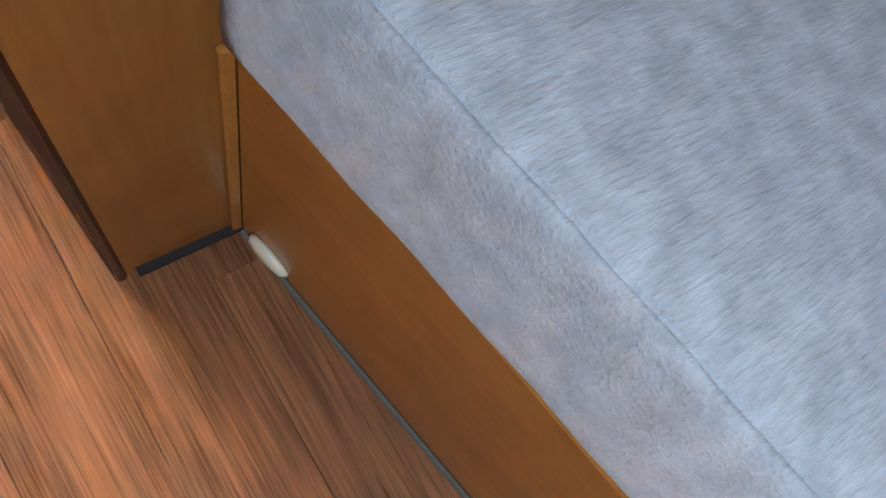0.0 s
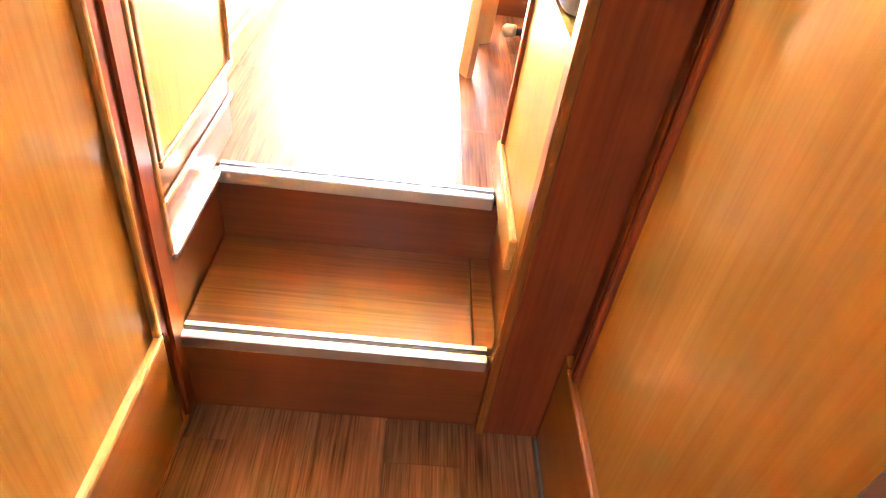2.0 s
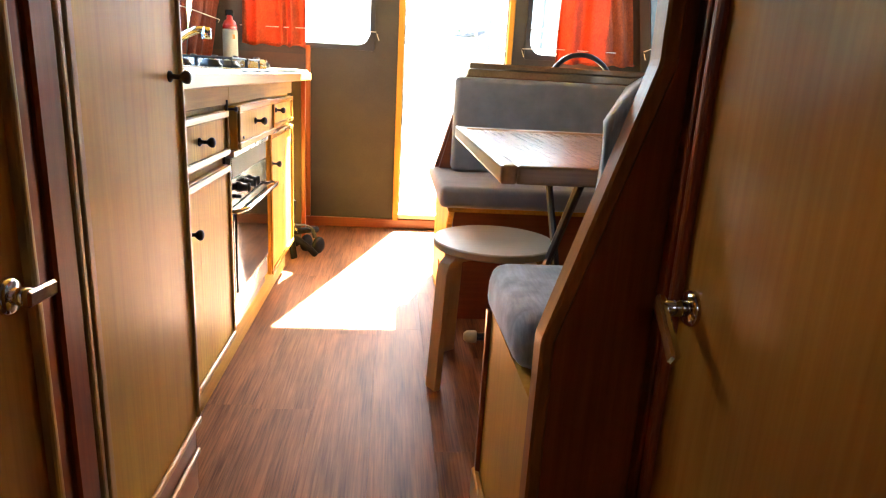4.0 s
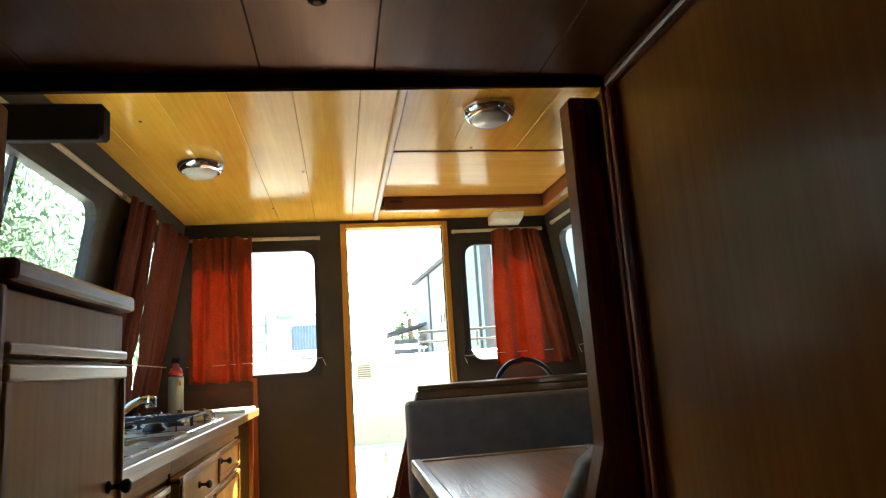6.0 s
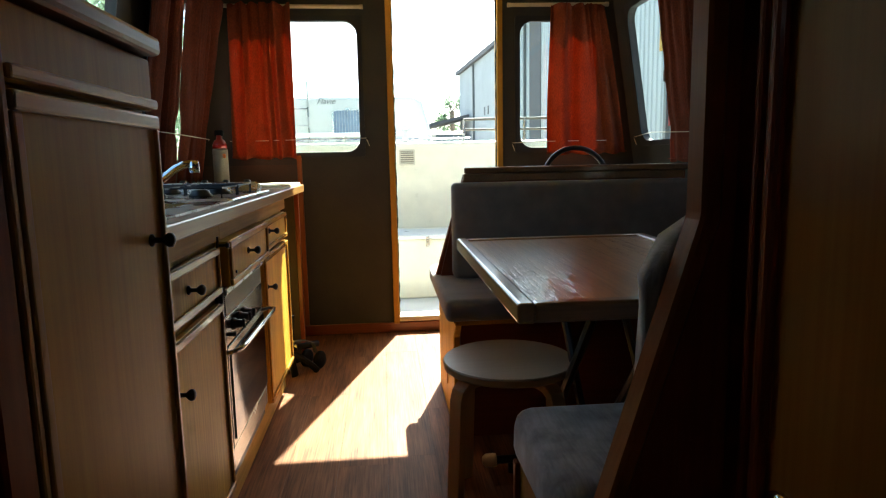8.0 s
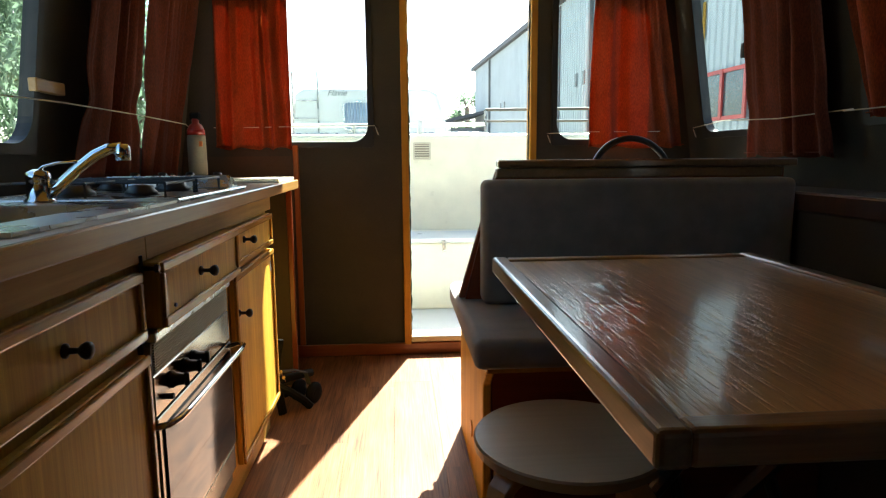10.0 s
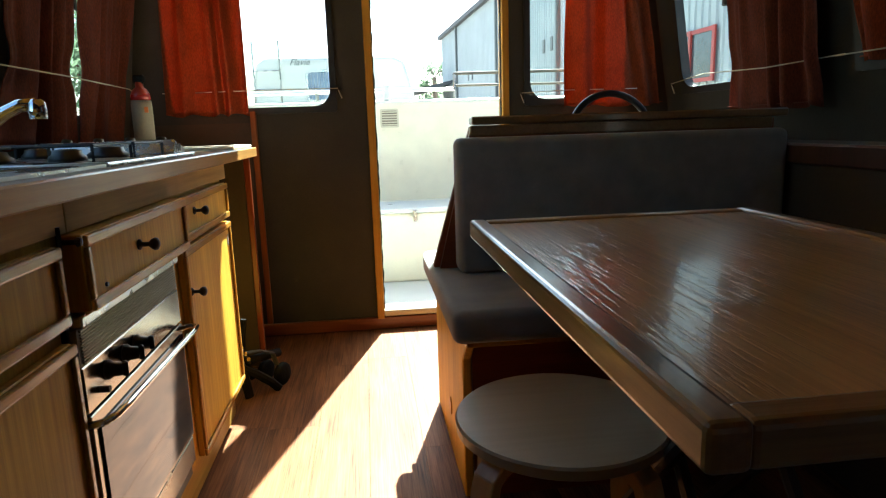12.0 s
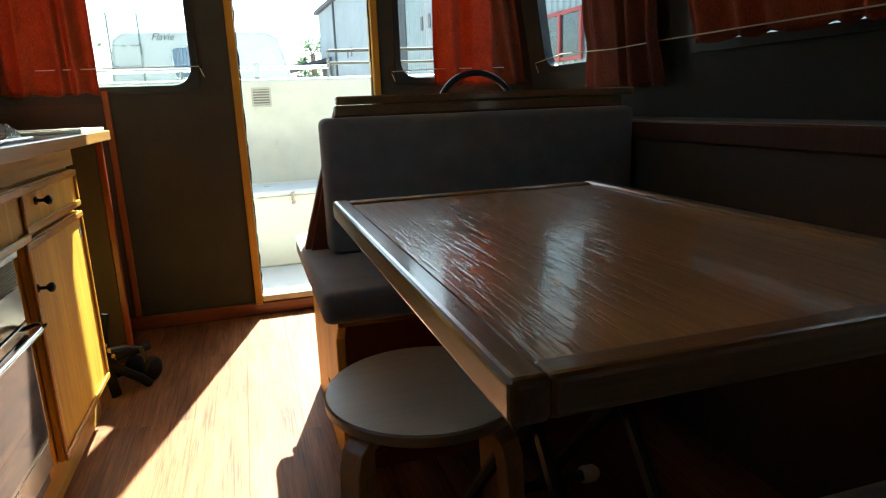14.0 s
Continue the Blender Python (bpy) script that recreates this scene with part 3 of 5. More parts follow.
pd = side_door("door_2", -1, -0.362, 1.442, "orange teak panelled door with a chrome lever handle")
sd = side_door("door_3", 1, 0.388, 1.448, "orange teak panelled door with a chrome lever handle")
part("stile_inner", box(0.376, 0.39, 1.414, 1.43, -0.09, 1.384, 0.005, 2), FRAME, sd, "raised dark moulding")
part("rail_inner", box(0.376, 0.39, 0.87, 1.43, 1.385, 1.401, 0.005, 2), FRAME_Y, sd, "raised dark moulding")


def lever(d, x, y, z, s, ang, reach, length):
    part("handle_rose", lathe([(0.021, 0), (0.021, 0.004), (0.017, 0.008), (0, 0.008)], (x, y, z), 20, (s, 0, 0)), CHROME, d, "chrome rose", True)
    part("handle_neck", rod((x, y, z), (x + s * reach, y, z), 0.010, 12), CHROME, d, "chrome neck", True)
    b = box(-0.0055, 0.0055, -0.014, length, -0.0095, 0.0095, 0.003)
    bmesh.ops.transform(b, matrix=Matrix.Translation((x + s * reach, y, z)) @ Matrix.Rotation(radians(ang), 4, 'X'), verts=b.verts)
    part("handle_lever", b, CHROME, d, "chrome flat lever")


lever(pd, -0.362, 1.408, 0.668, 1, -4, 0.026, 0.044)
lever(sd, 0.388, 1.389, 0.681, -1, -140, 0.036, 0.066)

# post and low bulkhead at the steps
pt = thing("post", "dark red-brown corner post beside the passage door", "post", (-0.38, 1.5, -0.39), kind="structure")
part("post_core", box(-0.41, -0.352, 1.492, 1.546, -0.42, 1.408, 0.004), FRAME, pt)
part("post_groove", box(-0.41, -0.36, 1.476, 1.491, -0.42, 1.408), FRAME, pt)
bh = thing("bulkhead_step", "red-brown bulkhead with an angled edge at the steps", "bulkhead", (0.3, 1.5, -0.39), kind="structure")
part("board", prism([(0.27, -0.42), (0.27, 0.578), (0.383, 0.94), (0.383, 1.41), (1.4, 1.41), (1.4, -0.42)], "y", 1.513, 1.544), FRAME, bh)
part("edge_band", prism([(0.25, -0.42), (0.25, 0.585), (0.361, 0.95), (0.361, 1.41), (0.384, 1.41), (0.384, 0.946), (0.27, 0.582), (0.27, -0.42)], "y", 1.507, 1.548, 0.004), FRAME_LT, bh, "lighter orange edge band")

# floors
PL = 0.012
fl = structure("floor", box(-1.1, 1.6, 1.86, REAR, -0.06, -PL - 0.001), GAP, "brown wood-grain laminate plank floor")
fw = structure("floor_forward", box(-1.3, 1.4, -1.45, 1.535, -0.46, -0.392 - PL - 0.001), GAP, "brown wood-grain laminate plank floor, lower level")


def planks(parent, x_edges, y0, y1, ztop, length, seed):
    rnd = random.Random(seed)
    for i, (a, b) in enumerate(zip(x_edges, x_edges[1:])):
        y = y0 - rnd.uniform(0.1, 0.9) * length
        while y < y1:
            s, e = max(y, y0), min(y + length, y1)
            if e - s > 0.02:
                p = part("plank", box(a + 0.0003, b - 0.0003, s + 0.0001, e - 0.0001, ztop - PL, ztop, 0.0003), FLOOR)
                p.parent = parent
            y += length


# steps
st = thing("steps", "two wooden steps with ribbed aluminium nosings", "steps", (0, 1.7, -0.39), kind="structure")
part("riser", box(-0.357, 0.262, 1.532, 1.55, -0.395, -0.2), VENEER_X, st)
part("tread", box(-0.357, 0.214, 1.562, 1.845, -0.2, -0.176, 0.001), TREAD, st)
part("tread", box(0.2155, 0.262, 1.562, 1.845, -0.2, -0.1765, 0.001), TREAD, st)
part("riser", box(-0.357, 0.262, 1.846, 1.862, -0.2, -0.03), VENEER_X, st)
for y, z in ((1.522, -0.176), (1.836, 0.0)):
    part("nosing", box(-0.356, 0.243, y, y + 0.02, z - 0.03, z + 0.003, 0.003), ALU, st, "worn aluminium nosing")
    part("nosing_insert", box(-0.356, 0.243, y + 0.02, y + 0.031, z - 0.012, z + 0.001), RUBBER, st, "dark rubber insert")
    part("nosing_back", box(-0.356, 0.243, y + 0.031, y + 0.042, z - 0.012, z + 0.003, 0.001), ALU, st)
part("string_board", box(-0.405, -0.358, 1.547, 1.862, -0.395, -0.004), FRAME_Y, st)
part("string_edge", box(-0.372, -0.346, 1.555, 1.834, -0.012, 0.004, 0.003), ALU, st, "aluminium angle")
part("string_board", box(0.262, 0.30, 1.541, 1.862, -0.395, 0.0), VENEER_Y, st)

# lower lining on the starboard side
ln = thing("side_lining", "brown wooden lining board with a rough top rail", "lining", (1.25, 2.6, 0), kind="structure")
part("board", box(1.243, 1.26, 1.535, REAR - 0.022, 0.0, 0.83), LINING_B, ln)
part("rail", box(1.232, 1.262, 1.535, 3.36, 0.822, 0.88, 0.006), FRAME_DK, ln, "worn oak rail")
part("ledge", box(1.262, 1.56, 1.535, REAR - 0.022, 0.85, 0.874), LINING, ln)

# ---- galley ----


def slab(parent, y0, y1, z0, z1, xf, name, t=0.019, panel=OAK, rim=OAK_Y, rw=0.019):
    """A drawer or door front facing +x: a panel with a rounded rim moulding."""
    p = part(name, box(xf - t, xf - 0.004, y0, y1, z0, z1, 0.002), panel, parent)
    for r in ((y0, y1, z1 - rw, z1), (y0, y1, z0, z0 + rw)):
        part("moulding", box(xf - 0.0035, xf + 0.005, *r, 0.0045, 2), rim, p)
    for r in ((y0, y0 + rw * 0.8, z0 + rw, z1 - rw), (y1 - rw * 0.8, y1, z0 + rw, z1 - rw)):
        part("moulding", box(xf - 0.0035, xf + 0.004, *r, 0.0035, 2), rim, p)
    return p


fr = thing("tall_cabinet", "tall orange teak cabinet with one door, beside the steps", "cabinet", (-0.65, 1.75, 0))
part("body", box(-0.95, -0.374, 1.556, 1.994, 0.0, 1.192), VENEER, fr)
d = part("door", box(-0.373, -0.356, 1.566, 1.992, 0.172, 1.096, 0.003), VENEER, fr)
for r in ((1.566, 1.992, 1.074, 1.096), (1.566, 1.992, 0.172, 0.186)):
    part("moulding", box(-0.3555, -0.346, *r, 0.004, 2), EDGE, d)
for r in ((1.566, 1.584, 0.186, 1.074), (1.981, 1.992, 0.186, 1.074)):
    part("moulding", box(-0.3555, -0.348, *r, 0.003, 2), EDGE_Z, d)
knob((-0.356, 1.935, 0.893), (1, 0, 0), d)
part("upper_panel", box(-0.373, -0.356, 1.566, 1.992, 1.104, 1.188, 0.003), VENEER, fr)
part("upper_bead", box(-0.3555, -0.346, 1.566, 1.992, 1.106, 1.122, 0.004, 2), EDGE, fr)
part("top_board", box(-0.95, -0.336, 1.55, 1.997, 1.193, 1.223, 0.008, 2), FRAME_Y, fr, "dark top board with a rounded lip")
part("fore_bead", box(-0.3735, -0.35, 1.549, 1.564, 0.0, 1.19, 0.004, 2), EDGE_Z, fr, "pale rounded corner bead")
part("plinth", box(-0.373, -0.362, 1.566, 1.993, 0.004, 0.165, 0.002), VENEER_Y, fr)
part("plinth_bead", box(-0.3615, -0.352, 1.566, 1.993, 0.095, 0.108, 0.004, 2), EDGE, fr, "pale bead")

u1 = thing("base_cabinet", "oak base cabinet with one drawer and a panelled door", "cabinet", (-0.7, 2.26, 0), "galley units")
part("carcass", box(-1.0, -0.432, 1.995, 2.562, 0.12, 0.864), OAK, u1)
dd = slab(u1, 2.03, 2.552, 0.676, 0.798, -0.411, "drawer")
knob((-0.414, 2.29, 0.738), (1, 0, 0), dd)
dd = slab(u1, 2.03, 2.556, 0.128, 0.648, -0.411, "door")
knob((-0.414, 2.165, 0.542), (1, 0, 0), dd)
u2 = thing("drawer_unit", "oak unit with one drawer pulled slightly open above the oven", "cabinet", (-0.7, 2.86, 0), "galley units")
part("carcass", box(-1.0, -0.436, 2.564, 3.105, 0.69, 0.864), OAK, u2)
part("side", box(-1.0, -0.43, 3.085, 3.115, 0.12, 0.689), VENEER, u2, "orange wooden stile")
dd = slab(u2, 2.588, 3.135, 0.686, 0.808, -0.390, "drawer", 0.04)
knob((-0.393, 2.82, 0.752), (1, 0, 0), dd)
part("keyhole", rod((-0.394, 2.655, 0.715), (-0.390, 2.655, 0.715), 0.004, 8), BLACK, dd)
u3 = thing("base_cabinet", "oak base cabinet with a drawer and a sunlit door", "cabinet", (-0.7, 3.42, 0), "galley units")
part("carcass", box(-1.0, -0.432, 3.117, 3.70, 0.12, 0.864), OAK, u3)
dd = slab(u3, 3.165, 3.695, 0.69, 0.800, -0.411, "drawer")
knob((-0.414, 3.30, 0.758), (1, 0, 0), dd)
dd = slab(u3, 3.165, 3.695, 0.125, 0.675, -0.411, "door")
knob((-0.414, 3.17 + 0.03, 0.562), (1, 0, 0), dd)
part("sticker", box(-0.4145, -0.4135, 3.655, 3.672, 0.60, 0.635), PAPER, dd, "small white sticker")
kk = thing("plinth", "scuffed pale oak plinth under the galley units", "plinth", (-0.6, 2.8, 0), kind="structure")
part("plinth_board", box(-0.47, -0.45, 1.995, 3.70, 0.0, 0.119, 0.002), OAK_RAW, kk)
part("plinth_side", box(-1.0, -0.47, 3.68, 3.70, 0.0, 0.119), OAK_RAW, kk)
fa = thing("fascia", "stained oak strip under the worktop edge", "fascia", (-0.42, 2.8, 0.81), kind="structure")
part("fascia_board", box(-0.4315, -0.417, 1.995, 2.595, 0.812, 0.864, 0.001), OAK_RAW, fa)
part("fascia_board", box(-0.4315, -0.417, 2.597, 3.72, 0.812, 0.864, 0.001), OAK_RAW, fa)
tagged(part("latch", lathe([(0.004, 0), (0.004, 0.02), (0.008, 0.024), (0.006, 0.03), (0, 0.031)], (-0.418, 2.575, 0.80), 10, (1, 0, 0), rod((-0.416, 2.565, 0.79), (-0.416, 2.565, 0.825), 0.004, 8)), BRONZE), "small dark cabinet latch beside the drawer", "latch")


def flat_at(u, v, dd_):
    return Vector((u, v, 0.9 - dd_))


wk = thing("worktop", "beige laminate worktop with a pale front edge", "worktop", (-0.7, 3.0, 0.865))
part("top", wall_sheet(flat_at, [-0.975, -0.396], [1.995, 4.17], [(-0.80, -0.50, 2.30, 2.70)], 0.034), LAMINATE, wk)
part("front_edge", box(-0.3958, -0.384, 1.995, 4.171, 0.864, 0.9, 0.003), EDGE, wk, "pale wooden edge strip")
part("end_edge", box(-0.975, -0.396, 4.1705, 4.18, 0.864, 0.9, 0.003), EDGE, wk)
# added board across the open recess; its dark colour carries the recess shade
part("end_panel", box(-0.975, -0.435, 4.14, 4.158, 0.0, 0.864, 0.002), LINING_B, wk, "added dark end panel, recess shade put in its colour")
part("end_leg", box(-0.434, -0.412, 4.138, 4.162, 0.0, 0.864, 0.003), FRAME, wk, "slim red-brown leg")

sk = thing("sink", "stainless steel sink and drainer set in the worktop", "sink", (-0.64, 2.5, 0.9))
part("rim", wall_sheet(lambda u, v, q: Vector((u, v, 0.907 - q)), [-0.87, -0.425], [2.22, 2.80], [(-0.79, -0.51, 2.31, 2.69)], 0.006), STEEL, sk)
part("basin", wall_sheet(lambda u, v, q: Vector((u, v, 0.77 - q)), [-0.79, -0.51], [2.31, 2.69], [], 0.004), STEEL, sk)
b = bmesh.new()
for r in ((-0.792, -0.789, 2.31, 2.69), (-0.511, -0.508, 2.31, 2.69), (-0.789, -0.511, 2.308, 2.311), (-0.789, -0.511, 2.689, 2.692)):
    box(*r, 0.77, 0.904, bm=b)
part("basin_wall", b, STEEL, sk)
fa2 = thing("faucet", "chrome single-lever mixer tap with a long spout", "faucet", (-0.69, 2.78, 0.906))
part("base", lathe([(0.030, 0), (0.030, 0.005), (0.024, 0.010), (0.0225, 0.045), (0.024, 0.05), (0.021, 0.062), (0.010, 0.068), (0, 0.068)], (-0.69, 2.78, 0.906), 20), CHROME, fa2, smooth=True)
part("spout", tube([(-0.685, 2.782, 0.913), (-0.655, 2.785, 0.938), (-0.615, 2.79, 0.975), (-0.58, 2.793, 1.002), (-0.555, 2.795, 1.014), (-0.528, 2.797, 1.016)], 0.0115, 12), CHROME, fa2, smooth=True)
part("nozzle", lathe([(0.0145, 0), (0.0155, 0.012), (0.0145, 0.028), (0.010, 0.034), (0, 0.034)], (-0.527, 2.797, 0.99), 16), CHROME, fa2, smooth=True)
part("lever", tube([(-0.694, 2.78, 0.967), (-0.68, 2.783, 0.979), (-0.655, 2.787, 0.986), (-0.615, 2.792, 0.989)], 0.009, 8, 0.003), CHROME, fa2, smooth=True)
hb2 = thing("gas_hob", "stainless steel gas hob with black burners", "hob", (-0.64, 3.1, 0.9))
part("plate", box(-0.87, -0.425, 2.81, 3.42, 0.9, 0.909, 0.003), STEEL, hb2)
for bx, by, r in ((-0.72, 2.97, 0.05), (-0.56, 2.96, 0.036), (-0.73, 3.2, 0.036), (-0.56, 3.17, 0.045)):
    br = part("burner", lathe([(r, 0), (r, 0.008), (r * 0.8, 0.014), (r * 0.75, 0.022), (r * 0.3, 0.025), (0, 0.025)], (bx, by, 0.909), 20), BLACK, hb2, smooth=True)
for y0, y1 in ((2.86, 3.06), (3.08, 3.28)):
    b = bmesh.new()
    for xx in (-0.82, -0.64, -0.47):
        tube([(xx, y0, 0.909), (xx, y0, 0.94), (xx, y1, 0.94), (xx, y1, 0.909)], 0.0035, 6, bm=b)
    for yy in (y0 + 0.05, y1 - 0.05):
        tube([(-0.82, yy, 0.94), (-0.47, yy, 0.94)], 0.0035, 6, bm=b)
    part("pan_support", b, RUBBER, hb2)
part("control_panel", prism([(3.30, 0.909), (3.415, 0.909), (3.40, 0.925), (3.325, 0.945)], "x", -0.80, -0.45, 0.003), STEEL, hb2)
for xx in (-0.50, -0.58, -0.66, -0.74):
    part("control_knob", lathe([(0.017, 0), (0.015, 0.01), (0.012, 0.026), (0, 0.027)], (xx, 3.375, 0.925), 14, (0, 0.3, 1)), BLACK, hb2, smooth=True)

ov = thing("oven", "built-in oven with steel panels and dark glass door", "oven", (-0.7, 2.83, 0.13))
part("housing", box(-0.98, -0.425, 2.566, 3.083, 0.125, 0.684), BLACK, ov)
part("top_strip", box(-0.424, -0.402, 2.57, 3.08, 0.664, 0.683, 0.003), STEEL, ov, "bright steel strip")
b = box(-0.424, -0.413, 2.57, 3.08, 0.602, 0.662)
for k in range(11):
    box(-0.4128, -0.4095, 2.578, 3.072, 0.6045 + 0.0052 * k, 0.6075 + 0.0052 * k, bm=b)
part("grille", b, GRILL, ov, "finely ribbed steel grille")
part("control_panel", box(-0.424, -0.411, 2.57, 3.08, 0.522, 0.6, 0.002), OVEN_STEEL, ov, "mirror-bright control panel")
for yy in (2.655, 2.735, 2.79):
    kn = part("control_knob", lathe([(0.017, 0), (0.017, 0.005), (0.013, 0.01), (0.0115, 0.027), (0, 0.028)], (-0.411, yy, 0.566), 16, (1, 0, 0)), BLACK, ov, smooth=True)
    part("grip", box(-0.387, -0.376, yy - 0.004, yy + 0.004, 0.552, 0.58, 0.003), BLACK, kn)
part("ignition", rod((-0.411, 2.62, 0.545), (-0.395, 2.62, 0.545), 0.006, 10), BLACK, ov)
dd = part("oven_door", box(-0.424, -0.409, 2.572, 3.078, 0.235, 0.518, 0.002), OVEN_STEEL, ov, "steel-framed oven door")
part("door_glass", box(-0.4085, -0.405, 2.592, 3.06, 0.25, 0.495, 0.001), OVEN_GLASS, dd, "dark oven glass")
part("handle", tube([(-0.409, 2.56, 0.508), (-0.385, 2.555, 0.515), (-0.372, 2.575, 0.518), (-0.368, 2.62, 0.518), (-0.362, 3.0, 0.518), (-0.366, 3.04, 0.518), (-0.385, 3.062, 0.515), (-0.409, 3.06, 0.508)], 0.0065, 10), CHROME, dd, "chrome towel-rail handle", True)
part("lower_panel", box(-0.424, -0.412, 2.572, 3.078, 0.165, 0.23, 0.002), OVEN_STEEL, ov)

ex = thing("fire_extinguisher", "small fire extinguisher with a white label and red shoulder", "extinguisher", (-0.765, 4.07, 0.9))
part("cylinder", lathe([(0.034, 0), (0.036, 0.006), (0.036, 0.17), (0.034, 0.185)], (-0.765, 4.07, 0.9), 20), PAPER, ex, "white label wrapped round", True)
part("shoulder", lathe([(0.0355, 0.186), (0.034, 0.205), (0.024, 0.225), (0.014, 0.232), (0.014, 0.25), (0, 0.25)], (-0.765, 4.07, 0.9), 20), RED, ex, smooth=True)
part("valve", box(-0.785, -0.745, 4.06, 4.08, 1.145, 1.175, 0.005), DULL_BLACK, ex)
part("label_mark", box(-0.745, -0.732, 4.0335, 4.0355, 1.04, 1.06), ORANGE, ex)
tr = thing("serving_tray", "thin white tray lying on the worktop end", "tray", (-0.58, 4.0, 0.9))
part("tray_base", box(-0.80, -0.40, 3.82, 4.165, 0.9005, 0.912, 0.004, 2), IVORY, tr)
part("tray_lip", box(-0.80, -0.40, 3.82, 3.832, 0.9125, 0.917, 0.002), IVORY, tr)

bag = thing("folded_trolley", "small black folded trolley with a chain on the floor", "trolley", (-0.41, 3.9, 0))
part("upright", tube([(-0.442, 3.80, 0.33), (-0.455, 3.80, 0.20), (-0.437, 3.81, 0.10), (-0.425, 3.82, 0.003)], 0.011, 8, 0.018), DULL_BLACK, bag)
part("upright", tube([(-0.43, 3.86, 0.29), (-0.447, 3.86, 0.14), (-0.415, 3.87, 0.055)], 0.009, 8, 0.012), DULL_BLACK, bag)
part("leg", tube([(-0.44, 3.81, 0.12), (-0.395, 3.835, 0.085), (-0.35, 3.86, 0.04), (-0.325, 3.875, 0.006)], 0.011, 8, 0.016), DULL_BLACK, bag)
part("cross_bar", tube([(-0.437, 3.83, 0.135), (-0.38, 3.90, 0.128), (-0.33, 3.96, 0.12)], 0.016, 10), DULL_BLACK, bag, smooth=True)
for wx, wy, wz in ((-0.385, 3.965, 0.045), (-0.318, 3.925, 0.045)):
    wl = part("wheel", lathe([(0.014, -0.013), (0.036, -0.013), (0.044, -0.006), (0.044, 0.006), (0.036, 0.013), (0.014, 0.013)], (wx, wy, wz), 22, (1, -0.6, 0)), DULL_BLACK, bag, smooth=True)
    part("wheel_cap", lathe([(0.0135, -0.014), (0.0135, 0.014)], (wx, wy, wz), 12, (1, -0.6, 0)), DULL_BLACK, wl)
part("strap", tube([(-0.43, 3.83, 0.17), (-0.38, 3.86, 0.165), (-0.345, 3.9, 0.14), (-0.335, 3.92, 0.085)], 0.013, 8, 0.005), DUSTY, bag, "woven black strap")
b = bmesh.new()
for k in range(8):
    lathe([(0.004, -0.002), (0.0075, -0.002), (0.0075, 0.002), (0.004, 0.002)], (-0.442 + 0.005 * k, 3.792, 0.225 - 0.011 * k), 8, (1, 0.4 if k % 2 else -1, 0.2), bm=b)
part("chain", b, CHROME, bag, "steel chain")

# ---- dinette ----
bn = thing("bench", "dinette bench with grey upholstered seat and backrest", "bench", (0.75, 3.3, 0))
# riser veneer darkens the base: shade below seat and table put into colour
part("base", box(0.283, 1.235, 3.06, 3.34, 0.0, 0.475), VENEER_X, bn, "dark red-brown bench base, under-seat shade put in its colour")
part("side_board", prism([(2.98, 0.455), (3.66, 0.455), (3.66, 0.0), (3.062, 0.0), (3.062, 0.38)], "x", 0.258, 0.281, 0.003), OAK, bn, "sunlit oak end board")
part("vent_ring", lathe([(0.018, 0), (0.026, 0), (0.026, 0.004), (0.018, 0.004)], (0.258, 3.32, 0.14), 20, (-1, 0, 0)), VENEER, bn)
part("seat_board", box(0.25, 1.235, 2.93, 3.66, 0.456, 0.475, 0.003), OAK_Y, bn)
part("seat_cushion", box(0.215, 1.225, 2.885, 3.64, 0.477, 0.555, 0.022, 3), GREY_CLOTH, bn, "dark grey seat cushion", True)
b = box(0.283, 1.225, 3.235, 3.325, 0.557, 0.924, 0.02, 3)
part("back_cushion", b, GREY_CLOTH, bn, "dark grey backrest cushion", True)
part("back_end", prism([(0.222, 0.557), (0.338, 0.955), (0.365, 0.955), (0.365, 0.557)], "y", 3.347, 3.372, 0.003), VENEER_X, bn, "slanted wooden end board")
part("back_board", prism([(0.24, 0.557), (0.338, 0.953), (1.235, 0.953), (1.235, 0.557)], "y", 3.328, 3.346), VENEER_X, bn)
sh = thing("dashboard", "dark wooden ledge behind the bench back", "dashboard", (0.8, 3.4, 0))
part("support", box(0.368, 1.235, 3.35, 3.45, 0.0, 0.955), LINING_B, sh)
part("front_strip", box(0.335, 1.23, 3.324, 3.348, 0.926, 0.956, 0.003), TABLE_RIM, sh)
part("ledge", prism([(0.338, 3.318), (1.275, 3.318), (1.275, 3.50), (0.36, 3.50)], "z", 0.957, 0.98, 0.004), TABLE_RIM, sh)
wh = thing("steering_wheel", "black steering wheel on a short column behind the bench", "wheel", (0.965, 3.6, 0.92))
C = Vector((0.942, 3.84, 0.902))
part("rim", tube([C + Vector((0.155 * math.cos(a), 0.02 * math.sin(a), 0.155 * math.sin(a))) for a in [2 * math.pi * k / 40 for k in range(41)]], 0.0125, 10), BLACK, wh, smooth=True)
for a in (0, 180, 270):
    t = radians(a)
    part("spoke", tube([C, C + Vector((0.15 * math.cos(t), 0.02 * math.sin(t), 0.15 * math.sin(t)))], 0.012, 8, 0.006), BLACK, wh)
part("hub", lathe([(0.045, -0.02), (0.045, 0.01), (0.02, 0.02), (0, 0.02)], C, 20, (0, 1, 0)), BLACK, wh, smooth=True)
part("column", rod(C, (0.942, 3.445, 0.88), 0.022, 14), BLACK, wh)

